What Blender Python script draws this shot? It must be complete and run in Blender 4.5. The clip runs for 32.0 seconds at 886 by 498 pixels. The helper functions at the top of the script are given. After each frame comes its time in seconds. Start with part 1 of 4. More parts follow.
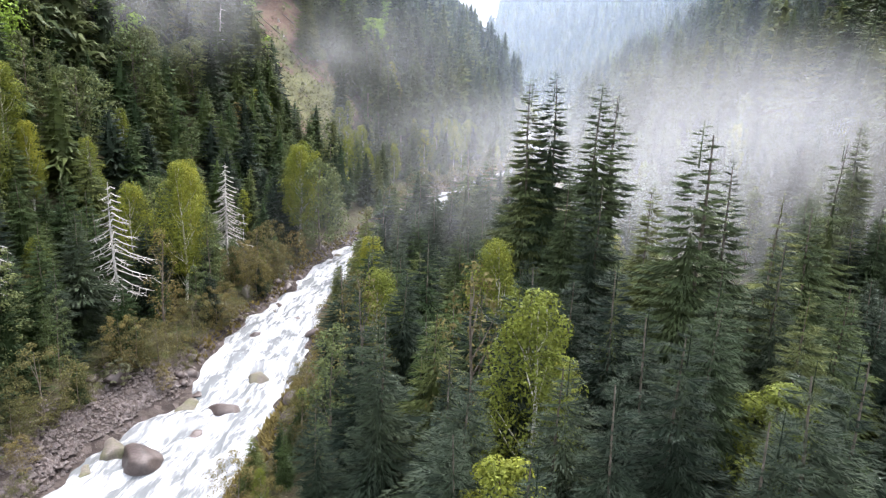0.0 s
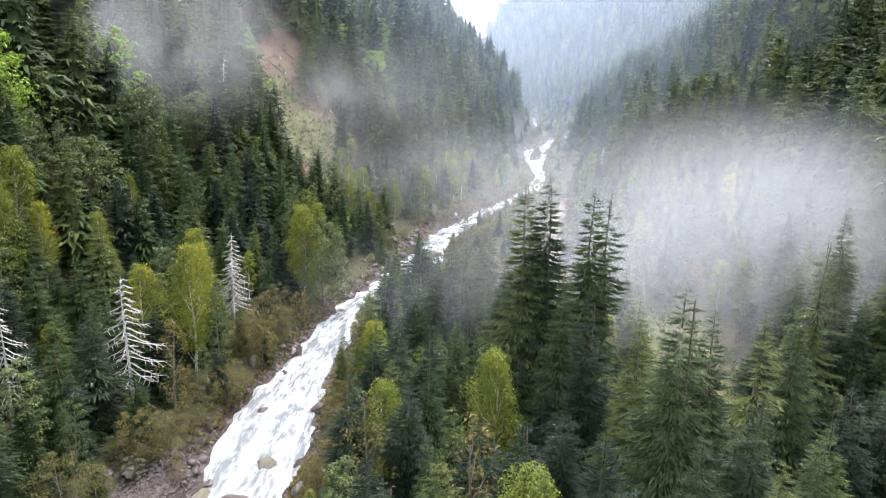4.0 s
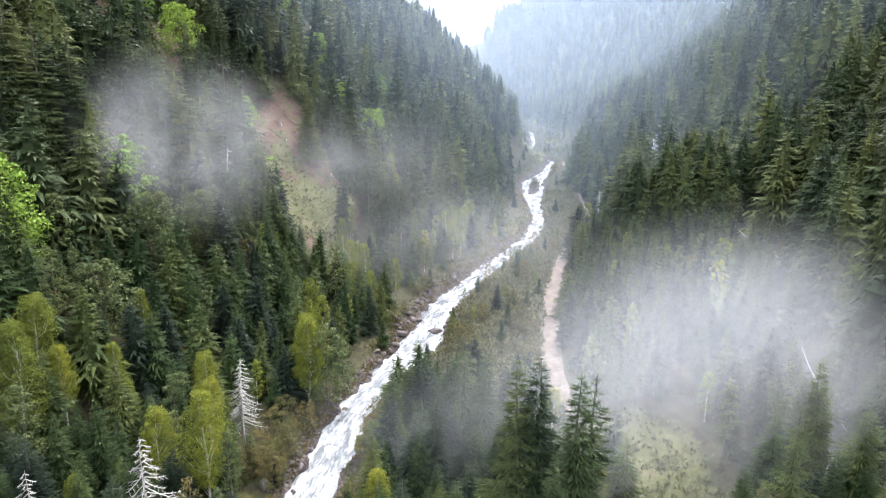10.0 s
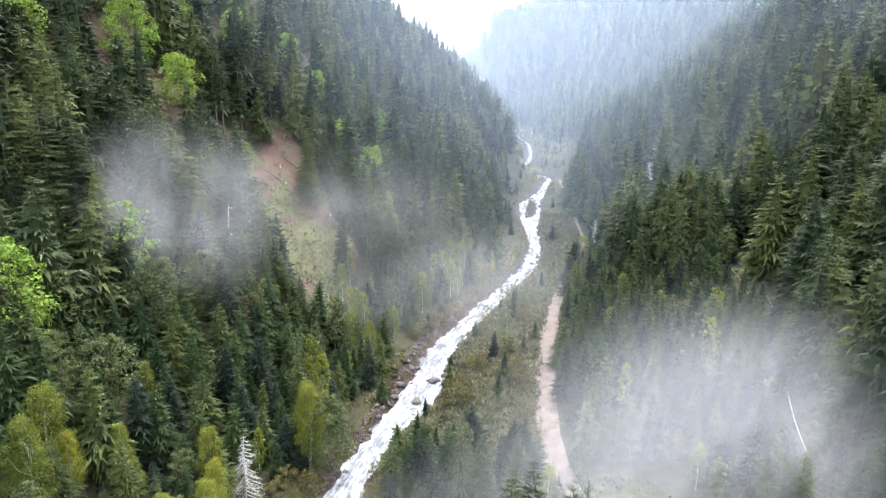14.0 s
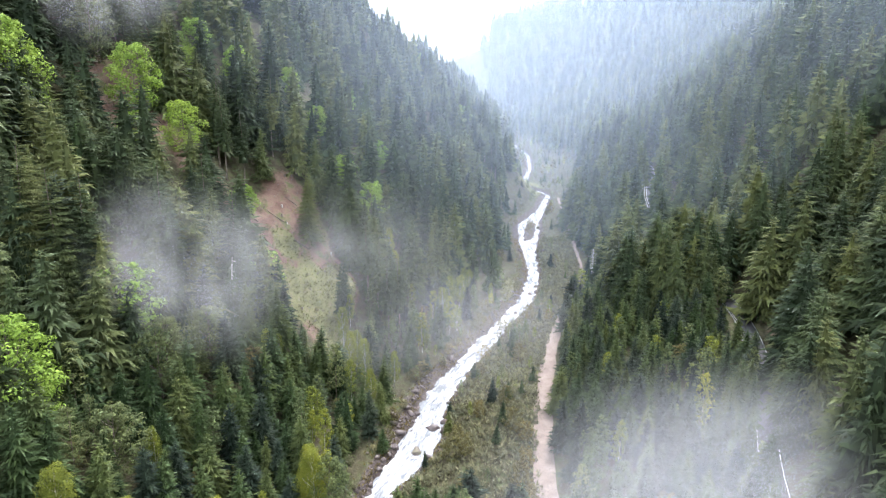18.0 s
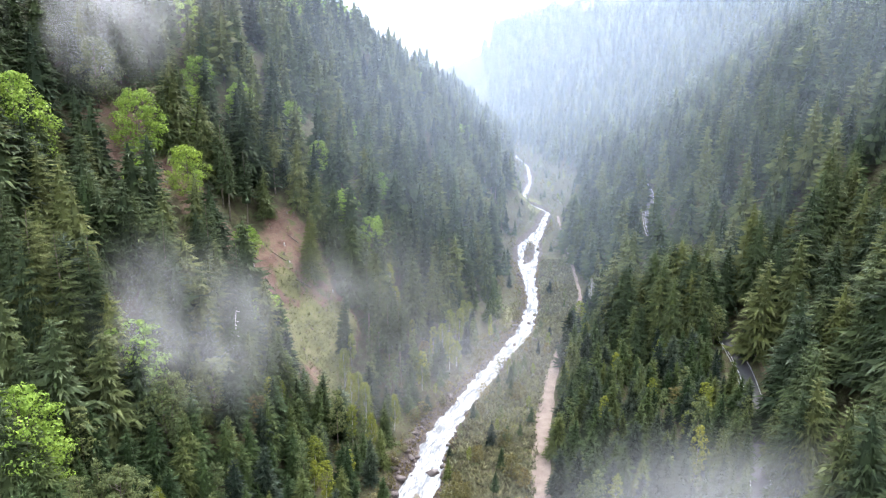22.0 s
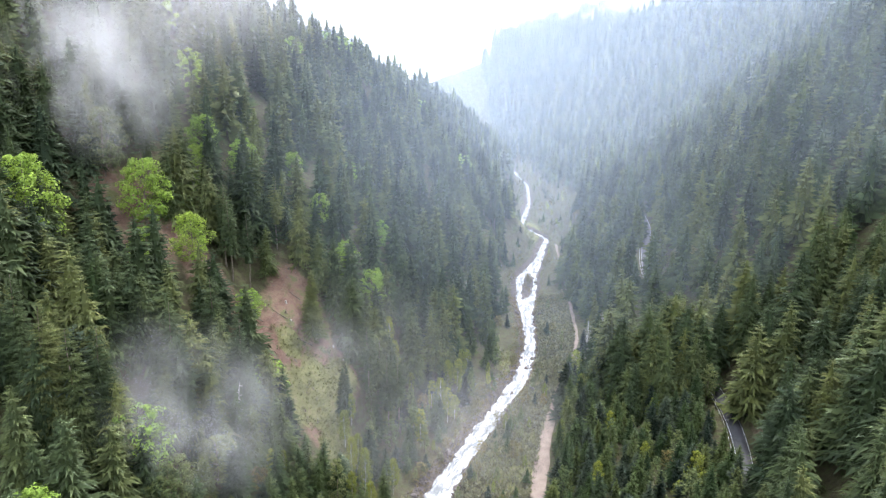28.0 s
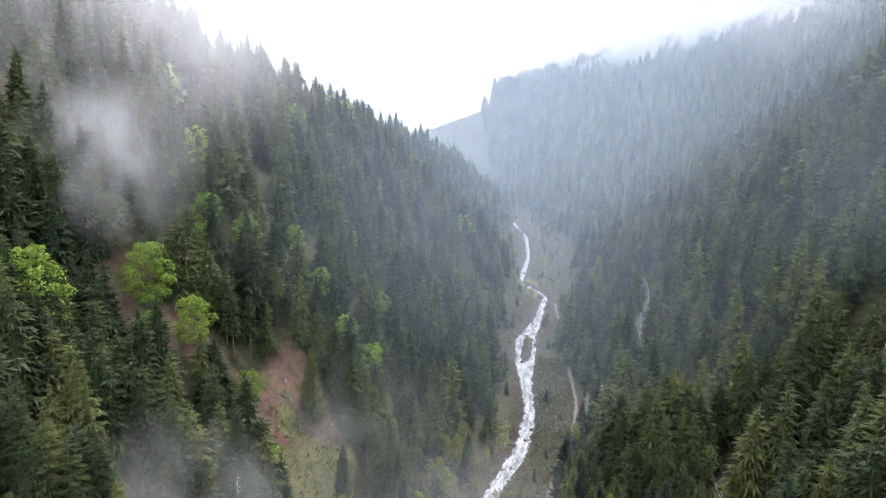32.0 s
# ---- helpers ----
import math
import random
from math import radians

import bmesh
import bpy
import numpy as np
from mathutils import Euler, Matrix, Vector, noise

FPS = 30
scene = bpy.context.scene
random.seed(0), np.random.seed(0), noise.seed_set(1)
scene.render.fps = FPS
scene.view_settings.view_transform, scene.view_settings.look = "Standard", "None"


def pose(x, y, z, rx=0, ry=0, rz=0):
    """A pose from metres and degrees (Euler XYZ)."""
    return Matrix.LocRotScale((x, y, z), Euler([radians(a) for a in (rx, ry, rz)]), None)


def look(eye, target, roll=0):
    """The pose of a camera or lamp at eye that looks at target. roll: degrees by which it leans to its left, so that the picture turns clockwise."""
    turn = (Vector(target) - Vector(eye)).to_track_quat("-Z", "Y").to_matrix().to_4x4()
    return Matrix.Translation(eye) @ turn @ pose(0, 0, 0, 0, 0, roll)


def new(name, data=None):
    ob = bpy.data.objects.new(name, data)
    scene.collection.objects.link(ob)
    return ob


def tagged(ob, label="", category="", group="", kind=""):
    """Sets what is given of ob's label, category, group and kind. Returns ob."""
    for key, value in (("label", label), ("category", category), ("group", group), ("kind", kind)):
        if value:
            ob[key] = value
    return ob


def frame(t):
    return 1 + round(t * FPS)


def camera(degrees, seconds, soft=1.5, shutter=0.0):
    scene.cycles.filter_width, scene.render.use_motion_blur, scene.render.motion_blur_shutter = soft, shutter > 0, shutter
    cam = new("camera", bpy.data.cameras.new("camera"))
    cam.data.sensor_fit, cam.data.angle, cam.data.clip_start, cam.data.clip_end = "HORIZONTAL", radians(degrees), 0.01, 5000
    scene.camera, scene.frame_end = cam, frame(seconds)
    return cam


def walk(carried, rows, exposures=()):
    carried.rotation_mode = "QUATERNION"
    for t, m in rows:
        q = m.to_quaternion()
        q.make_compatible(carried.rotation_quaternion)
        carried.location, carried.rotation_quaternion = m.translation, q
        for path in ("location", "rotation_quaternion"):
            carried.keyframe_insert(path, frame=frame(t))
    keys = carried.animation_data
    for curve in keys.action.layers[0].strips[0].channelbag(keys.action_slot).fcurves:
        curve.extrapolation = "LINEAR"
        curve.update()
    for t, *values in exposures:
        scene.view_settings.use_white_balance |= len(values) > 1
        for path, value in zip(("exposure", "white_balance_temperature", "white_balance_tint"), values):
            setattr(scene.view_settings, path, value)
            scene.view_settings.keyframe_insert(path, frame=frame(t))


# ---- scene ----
cam = camera(69.8, 32.0, soft=1.25)
PATH = [
    (0, (0.14, -0.039, 40.063), (0.113, 1.91, 39.614), 2.1),
    (0.5, (0.115, -0.14, 40.909), (0.088, 1.809, 40.46), 2.0),
    (1, (0.093, -0.252, 41.849), (0.066, 1.697, 41.4), 2.0),
    (1.5, (0.085, -0.296, 42.867), (0.058, 1.653, 42.418), 2.0),
    (2, (0.036, -0.307, 43.962), (0.008, 1.641, 43.513), 1.9),
    (2.5, (-0.019, -0.265, 45.246), (-0.047, 1.684, 44.798), 1.9),
    (3, (-0.084, -0.318, 46.732), (-0.112, 1.631, 46.285), 1.8),
    (3.5, (-0.106, -0.318, 48.317), (-0.135, 1.632, 47.87), 1.7),
    (5.5, (-0.06, -0.803, 54.982), (-0.092, 1.145, 54.53), 1.3),
    (6, (-0.075, -0.797, 56.465), (-0.107, 1.152, 56.015), 1.2),
    (6.5, (-0.049, -0.756, 58.136), (-0.082, 1.192, 57.686), 1.3),
    (7, (-0.026, -0.797, 59.725), (-0.059, 1.151, 59.273), 1.1),
    (7.5, (-0.036, -0.797, 61.366), (-0.07, 1.151, 60.915), 1.1),
    (8, (-0.047, -0.772, 62.974), (-0.08, 1.176, 62.522), 1.0),
    (8.5, (0.036, -0.658, 64.532), (0.001, 1.289, 64.08), 0.9),
    (9, (0.025, -0.609, 66.145), (-0.01, 1.339, 65.693), 0.9),
    (9.5, (-0.004, -0.578, 67.751), (-0.038, 1.37, 67.299), 0.8),
    (10, (0.021, -0.577, 69.312), (-0.013, 1.371, 68.859), 0.7),
    (10.5, (-0.072, -0.6, 70.998), (-0.104, 1.348, 70.544), 0.8),
    (11, (-0.117, -0.571, 72.587), (-0.148, 1.377, 72.133), 0.7),
    (11.5, (-0.08, -0.555, 74.228), (-0.11, 1.393, 73.773), 0.6),
    (12, (-0.088, -0.508, 75.884), (-0.117, 1.44, 75.43), 0.7),
    (12.5, (-0.103, -0.453, 77.397), (-0.132, 1.494, 76.942), 0.6),
    (13, (-0.036, -0.381, 78.99), (-0.065, 1.566, 78.535), 0.6),
    (13.5, (-0.021, -0.33, 80.611), (-0.049, 1.617, 80.155), 0.6),
    (14, (0.009, -0.271, 82.179), (-0.019, 1.677, 81.724), 0.5),
    (14.5, (-0.002, -0.178, 83.742), (-0.03, 1.77, 83.287), 0.5),
    (16.5, (-0.219, -0.094, 90.444), (-0.245, 1.852, 89.984), 0.6),
    (17, (-0.223, -0.125, 91.973), (-0.249, 1.821, 91.513), 0.5),
    (17.5, (-0.236, -0.095, 93.567), (-0.261, 1.851, 93.108), 0.6),
    (18, (-0.212, -0.132, 95.135), (-0.237, 1.815, 94.676), 0.6),
    (18.5, (-0.198, -0.126, 96.7), (-0.223, 1.82, 96.24), 0.6),
    (19, (-0.193, -0.13, 98.211), (-0.219, 1.816, 97.752), 0.6),
    (19.5, (-0.193, -0.129, 99.742), (-0.218, 1.817, 99.284), 0.7),
    (20, (-0.176, -0.155, 101.32), (-0.202, 1.791, 100.862), 0.6),
    (20.5, (-0.187, -0.137, 102.896), (-0.212, 1.81, 102.438), 0.6),
    (21, (-0.2, -0.14, 104.437), (-0.226, 1.807, 103.98), 0.7),
    (21.5, (-0.188, -0.075, 106.02), (-0.215, 1.872, 105.562), 0.7),
    (22, (-0.167, -0.064, 107.59), (-0.194, 1.883, 107.131), 0.7),
    (22.5, (-0.158, -0.084, 109.148), (-0.184, 1.863, 108.69), 0.7),
    (23, (-0.175, -0.042, 110.71), (-0.202, 1.905, 110.251), 0.7),
    (23.5, (-0.154, -0.073, 112.249), (-0.181, 1.873, 111.79), 0.7),
    (24, (-0.144, -0.069, 113.795), (-0.171, 1.877, 113.336), 0.7),
    (24.5, (-0.153, -0.068, 115.332), (-0.18, 1.879, 114.873), 0.7),
    (25, (-0.136, -0.069, 116.882), (-0.163, 1.878, 116.424), 0.8),
    (25.5, (-0.104, -0.074, 118.426), (-0.132, 1.873, 117.968), 0.8),
    (27.5, (0.183, -0.061, 125.031), (0.154, 1.886, 124.574), 0.8),
    (28, (0.215, -0.032, 126.626), (0.187, 1.916, 126.17), 0.8),
    (28.5, (0.19, -0.004, 128.305), (0.162, 1.946, 127.861), 0.9),
    (29, (0.185, -0.017, 129.964), (0.157, 1.936, 129.536), 0.9),
    (29.5, (0.206, -0.059, 131.616), (0.178, 1.898, 131.204), 0.9),
    (30, (0.201, -0.075, 133.306), (0.172, 1.885, 132.91), 0.9),
    (30.5, (0.205, -0.105, 134.994), (0.176, 1.858, 134.613), 0.9),
    (31, (0.194, -0.123, 136.655), (0.165, 1.843, 136.29), 0.9),
    (31.5, (0.194, -0.156, 138.32), (0.164, 1.813, 137.971), 0.9),
    (32, (0.193, -0.227, 139.848), (0.163, 1.745, 139.515), 1.0),
]
EXPOSURES = [(0.0, 1.95, 6550, 17), (3.0, 1.95, 6500, 16), (6.0, 2.0, 6450, 15), (10.0, 1.98, 6400, 15), (14.0, 2.05, 6350, 15), (18.0, 2.12, 6350, 16), (25.0, 2.12, 6400, 16), (28.0, 2.0, 6400, 15), (30.0, 1.65, 6450, 15), (32.0, 1.35, 6500, 15)]
walk(cam, [(t, look(eye, target, roll)) for t, eye, target, roll in PATH], EXPOSURES)

# ---------------------------------------------------------------- world and sun
world = bpy.data.worlds.new("overcast_sky")
scene.world = world
world.use_nodes = True
wt = world.node_tree
for n in list(wt.nodes):
    wt.nodes.remove(n)
w_out = wt.nodes.new("ShaderNodeOutputWorld")
w_bg = wt.nodes.new("ShaderNodeBackground")
w_sky = wt.nodes.new("ShaderNodeTexSky")
w_sky.sky_type = "NISHITA"
w_sky.sun_disc = False
w_sky.sun_elevation = radians(60)
w_sky.sun_rotation = radians(25)
w_sky.air_density, w_sky.dust_density, w_sky.ozone_density = 1.0, 4.0, 1.0
w_mix = wt.nodes.new("ShaderNodeMix")
w_mix.data_type = "RGBA"
w_mix.inputs[0].default_value = 0.82
w_mix.inputs[7].default_value = (8.3, 9.1, 10.1, 1)
wt.links.new(w_sky.outputs[0], w_mix.inputs[6])
wt.links.new(w_mix.outputs[2], w_bg.inputs[0])
w_bg.inputs[1].default_value = 0.105
wt.links.new(w_bg.outputs[0], w_out.inputs[0])

sun = new("sun", bpy.data.lights.new("sun", "SUN"))
sun.data.energy, sun.data.angle, sun.data.color = 2.2, radians(18), (1.0, 0.985, 0.96)
sun.matrix_world = look((0, 0, 500), (-55, -120, 270))
scene.cycles.transparent_max_bounces = 48

# ---------------------------------------------------------------- the lie of the land
RIVER_Y = [-900, -200, 10, 43, 52, 58, 71, 80, 90, 105, 120, 131, 145, 155, 170, 190, 212, 238, 270, 297, 324, 340, 366, 390, 411, 440, 457, 478, 500, 550, 600, 700, 900, 1200, 1600, 4200]
RIVER_X = [-60, -30, -24.5, -23, -22.2, -20.8, -21.3, -21, -19.8, -18.2, -13.8, -8.5, -5.3, -4.4, 0.5, 9, 18.5, 29.5, 36.5, 38, 40, 42, 45, 53, 59, 65, 70, 64, 55, 64, 73, 82, 70, -60, -330, -1500]
RIVER_W = [7, 7, 7.6, 7.7, 6.6, 6.0, 5.7, 4.9, 4.2, 3.6, 4.0, 5.2, 4.8, 4.4, 4.1, 3.9, 3.8, 3.7, 3.1, 3.3, 5.4, 6.6, 6.6, 4.2, 3.0, 2.8, 2.2, 2.6, 2.9, 3.0, 2.6, 2.4, 2.2, 3, 3, 3]
LEVEL_Y = [-900, 0, 54, 75, 130, 200, 284, 367, 600, 900, 1500, 4200]
LEVEL_Z = [-20, 9.3, 10.8, 12, 15.2, 18, 20.5, 25, 33, 45, 70, 70]
ROAD = [(40, -60, 17), (50, 60, 21), (62, 110, 24.5), (72, 133, 26.2), (80, 151, 27.8), (86.8, 171, 29.6), (89.6, 190, 32), (90, 215, 35), (90, 240, 38), (91.5, 268, 42.8), (95, 302, 48.5), (104.5, 335, 53), (115, 370, 57), (122, 430, 62), (130, 490, 64), (150, 540, 65), (172, 600, 67), (180, 700, 72)]
TRACK = [(31, 66, 14.4), (25, 80, 14.8), (19.5, 98, 15.4), (20.7, 127, 16.9), (25.5, 159, 18.3), (31.5, 188, 19.3), (38, 212, 20.2), (45, 232, 21), (54, 257, 21.8), (59, 277, 22.6), (60.5, 300, 23.9), (64, 336, 26.5), (67, 372, 28.5), (72, 430, 31)]


def soft_step(a, b, v):
    s = np.clip((v - a) / (b - a), 0, 1)
    return s * s * (3 - 2 * s)


def smooth_line(pts, step=2.0):
    """Points along a rounded line through pts, about step metres apart."""
    p = np.array(pts, float)
    d = np.r_[0, np.cumsum(np.hypot(np.diff(p[:, 0]), np.diff(p[:, 1])))]
    s = np.arange(0, d[-1], step)
    out = np.stack([np.interp(s, d, p[:, k]) for k in range(p.shape[1])], 1)
    w = max(1, int(round(14 / step)))
    kern = np.ones(2 * w + 1) / (2 * w + 1)
    for k in range(p.shape[1]):
        pad = np.r_[2 * out[0, k] - out[w:0:-1, k], out[:, k], 2 * out[-1, k] - out[-2:-w - 2:-1, k]]
        out[:, k] = np.convolve(pad, kern, "valid")
    return out


def river_at(y):
    ys = np.linspace(-900, 4200, 5101)
    tab = []
    for v in (RIVER_X, RIVER_W):
        a = np.interp(ys, RIVER_Y, v)
        k = np.array([1, 2, 3, 4, 5, 4, 3, 2, 1], float)
        tab.append(np.convolve(np.pad(a, 4, mode="edge"), k / k.sum(), "valid"))
    tab[1] = tab[1] + 0.5 * np.sin(ys * 0.31) * np.sin(ys * 0.113 + 1) + 0.25 * np.sin(ys * 0.83)
    return np.interp(y, ys, tab[0]), np.interp(y, ys, tab[1]), np.interp(y, LEVEL_Y, LEVEL_Z)


def wave(x, y, seed, size):
    """Smooth roughness of about -1 to 1 with the given wavelength."""
    r = np.random.RandomState(seed)
    v = np.zeros(np.shape(x))
    for i in range(7):
        a, ph, f = r.uniform(0, 6.28), r.uniform(0, 6.28), r.uniform(0.6, 1.7) * 6.28 / size
        v = v + np.sin((np.cos(a) * x + np.sin(a) * y) * f + ph)
    return v / 3.2


def line_near(line, x, y):
    """Distance to a line of points, and the line's height there."""
    shape = np.shape(x)
    px, py = np.ravel(x).astype(float), np.ravel(y).astype(float)
    best, h = np.full(px.shape, 1e9), np.zeros(px.shape)
    sel = np.where((py > line[0, 1] - 25) & (py < line[-1, 1] + 25) & (px > line[:, 0].min() - 25) & (px < line[:, 0].max() + 25))[0]
    for s in range(0, len(sel), 4000):
        i = sel[s:s + 4000]
        d = np.hypot(px[i, None] - line[None, :, 0], py[i, None] - line[None, :, 1])
        j = d.argmin(1)
        best[i], h[i] = d[np.arange(len(i)), j], line[j, 2]
    return best.reshape(shape), h.reshape(shape)


ROAD_LINE = smooth_line(ROAD)
TRACK_LINE = smooth_line(TRACK)


def ground_z(x, y):
    x, y = np.broadcast_arrays(np.asarray(x, float), np.asarray(y, float))
    rx, rw, rz = river_at(y)
    bend = np.interp(y, [0, 750, 1000, 1300, 4200], [1, 1, 0.8, 0.62, 0.62])
    left, right = (rx - rw - x) * bend, (x - rx - rw) * bend
    # left flank
    foot = np.interp(y, [-200, 60, 200, 300, 400, 4200], [24, 24, 21, 10, 7, 7])
    rise = 0.95 * np.maximum(left - foot, 0)
    top = np.interp(y, [-900, 300, 350, 400, 450, 520, 600, 700, 900, 1300, 4200], [175, 175, 168, 142, 124, 112, 104, 80, 50, 40, 40])
    rise = -14 * np.log(np.exp(-np.minimum(rise, 400) / 14) + np.exp(-top / 14)) + 14 * np.log(1 + np.exp(-top / 14))
    zl = rz + 1.7 * soft_step(-1.5, 4, left) + 0.1 * np.clip(left, 0, 30) + rise + wave(x, y, 3, 45) * np.clip((left - 12) / 25, 0, 1) * 3
    # right flank: flat floor, gentle rise to the road, steep above it
    rd_x = np.interp(y, [p[1] for p in ROAD] + [900, 1200, 1600, 4200], [p[0] for p in ROAD] + [170, 50, -200, -1300])
    rd_z = np.interp(y, [p[1] for p in ROAD] + [900, 1200, 1600, 4200], [p[2] for p in ROAD] + [82, 95, 110, 80])
    floor = rz + 1.5 * soft_step(-1.5, 4, right) + 0.03 * np.clip(right, 0, 30)
    tk_x = np.interp(y, [p[1] for p in TRACK] + [700], [p[0] for p in TRACK] + [90]) + 5
    mid = np.clip((x - tk_x) / np.maximum(rd_x - 3 - tk_x, 4), 0, 1)
    zr_ = floor + (rd_z - floor) * mid ** 1.3
    up = np.maximum(x - rd_x - 4, 0) * bend
    steep = np.interp(y, [-900, 60, 140, 330, 460, 700, 4200], [0.78, 0.8, 1.06, 1.08, 0.74, 0.78, 0.78]) * up
    top_r = np.interp(y, [-900, 500, 800, 1100, 1500, 1750, 2000, 4200], [310, 310, 310, 285, 245, 180, 40, 30])
    steep = -25 * np.log(np.exp(-np.minimum(steep, 600) / 25) + np.exp(-top_r / 25)) + 25 * np.log(1 + np.exp(-top_r / 25))
    zr_ = zr_ + steep + wave(x, y, 5, 60) * np.clip(up / 30, 0, 1) * 4
    z = np.where(left > right, zl, zr_)
    # river bed and island
    inside = np.minimum(-left, -right)
    z = np.where(inside > 0, rz + 0.1 - 1.0 * soft_step(-0.5, 2.5, inside), z)
    isle = 2.2 * np.exp(-((x - 44.2 - (y - 352) * 0.16) / 2.6) ** 4 - ((y - 350) / 17.0) ** 4)
    z = np.where(inside > 0, z + isle, z)
    z = z + wave(x, y, 8, 9) * 0.18 * np.clip(np.maximum(left, right) / 4, 0, 1)
    for line, half in ((ROAD_LINE, 3.4), (TRACK_LINE, 2.6)):
        d, h = line_near(line, x, y)
        k = 1 - soft_step(half, half + 4.5, d)
        z = z * (1 - k) + (h - 0.12) * k
    return z


# ---------------------------------------------------------------- materials
def shader(name):
    m = bpy.data.materials.new(name)
    m.use_nodes = True
    t = m.node_tree
    for n in list(t.nodes):
        t.nodes.remove(n)
    out = t.nodes.new("ShaderNodeOutputMaterial")

    def node(kind, ins=None, **props):
        n = t.nodes.new("ShaderNode" + kind)
        for k, v in props.items():
            if k == "operation":
                n.operation = v
            elif k == "data_type":
                n.data_type = v
            elif k == "blend_type":
                n.blend_type = v
            elif k == "attribute_name":
                n.attribute_name = v
            elif k == "interpolation_type":
                n.interpolation_type = v
        for k, v in (ins or {}).items():
            if isinstance(v, bpy.types.NodeSocket):
                t.links.new(v, n.inputs[k])
            else:
                n.inputs[k].default_value = v
        return n

    def ramp(fac, stops):
        n = t.nodes.new("ShaderNodeValToRGB")
        t.links.new(fac, n.inputs[0])
        e = n.color_ramp.elements
        while len(e) < len(stops):
            e.new(0.5)
        for el, (p, c) in zip(e, stops):
            el.position, el.color = p, (*c, 1)
        return n.outputs[0]

    def mix(fac, a, b, mode="MIX"):
        n = node("Mix", data_type="RGBA", blend_type=mode)
        for k, v in ((0, fac), (6, a), (7, b)):
            if isinstance(v, bpy.types.NodeSocket):
                t.links.new(v, n.inputs[k])
            else:
                n.inputs[k].default_value = v if k == 0 else (*v, 1)
        return n.outputs[2]

    def noise_(scale, detail=4.0, vec=None, rough=0.55):
        return node("TexNoise", {"Scale": scale, "Detail": detail, "Roughness": rough, **({"Vector": vec} if vec else {})}).outputs["Fac"]

    def done(sock):
        t.links.new(sock, out.inputs[0])
        return m

    return m, t, node, ramp, mix, noise_, done


def foliage(name, dark, mid, light, thin=0.25, rough=0.6):
    """Leaves or needles: each tree its own tint, each sprig its own shade."""
    m, t, node, ramp, mix, noise_, done = shader(name)
    where = node("NewGeometry")
    tint = node("Attribute", attribute_name="tint")
    own = node("ObjectInfo").outputs["Random"]
    tree = node("Math", {0: tint.outputs["Fac"], 1: own}, operation="ADD").outputs[0]
    tree = node("Math", {0: tree}, operation="FRACT").outputs[0]
    col = ramp(tree, [(0.0, dark), (0.55, mid), (1.0, light)])
    sprig = ramp(where.outputs["Random Per Island"], [(0.0, (0.76, 0.76, 0.78)), (0.6, (0.98, 0.98, 0.98)), (1.0, (1.25, 1.24, 1.15))])
    col = mix(1.0, col, sprig, "MULTIPLY")
    broad = ramp(noise_(0.35, 3, where.outputs["Position"]), [(0.3, (0.75, 0.8, 0.85)), (0.7, (1.2, 1.15, 1.0))])
    col = mix(1.0, col, broad, "MULTIPLY")
    b = node("BsdfPrincipled", {"Base Color": col, "Roughness": rough, "Specular IOR Level": 0.12})
    tr = node("BsdfTranslucent", {"Color": col})
    return done(node("MixShader", {0: thin, 1: b.outputs[0], 2: tr.outputs[0]}).outputs[0])


NEEDLES = foliage("spruce_needles", (0.032, 0.05, 0.025), (0.059, 0.082, 0.035), (0.11, 0.126, 0.045), 0.12)
YOUNG = foliage("young_spruce_needles", (0.027, 0.048, 0.019), (0.049, 0.076, 0.027), (0.09, 0.11, 0.036), 0.15)
PINE = foliage("grey_green_needles", (0.019, 0.031, 0.021), (0.028, 0.043, 0.028), (0.043, 0.059, 0.036), 0.12)
BEECH = foliage("beech_leaves", (0.17, 0.275, 0.05), (0.215, 0.325, 0.06), (0.27, 0.365, 0.07), 0.32)
BIRCH = foliage("birch_leaves", (0.14, 0.17, 0.034), (0.185, 0.21, 0.034), (0.25, 0.26, 0.038), 0.34)
ALDER = foliage("alder_leaves", (0.08, 0.108, 0.048), (0.105, 0.135, 0.058), (0.14, 0.16, 0.064), 0.28)
WILLOW = foliage("willow_scrub_leaves", (0.09, 0.092, 0.036), (0.13, 0.115, 0.045), (0.17, 0.135, 0.052), 0.25)
SCRUB = foliage("grey_scrub_leaves", (0.13, 0.135, 0.085), (0.17, 0.165, 0.1), (0.2, 0.19, 0.11), 0.25)


def rough_surface(name, stops, scale, rough=0.85, bump=0.4, fine=6.0, spec=0.3, metal=0.0, dist=0.1):
    """A coloured, grained surface: broad patches, fine grain, relief."""
    m, t, node, ramp, mix, noise_, done = shader(name)
    pos = node("NewGeometry").outputs["Position"]
    base = ramp(noise_(scale, 5, pos), stops)
    grain = ramp(noise_(scale * fine, 6, pos, 0.65), [(0.3, (0.72, 0.72, 0.72)), (0.7, (1.22, 1.22, 1.22))])
    col = mix(1.0, base, grain, "MULTIPLY")
    h = node("Bump", {"Height": noise_(scale * fine, 6, pos), "Strength": bump, "Distance": dist})
    b = node("BsdfPrincipled", {"Base Color": col, "Roughness": rough, "Normal": h.outputs[0], "Specular IOR Level": spec, "Metallic": metal})
    return done(b.outputs[0])


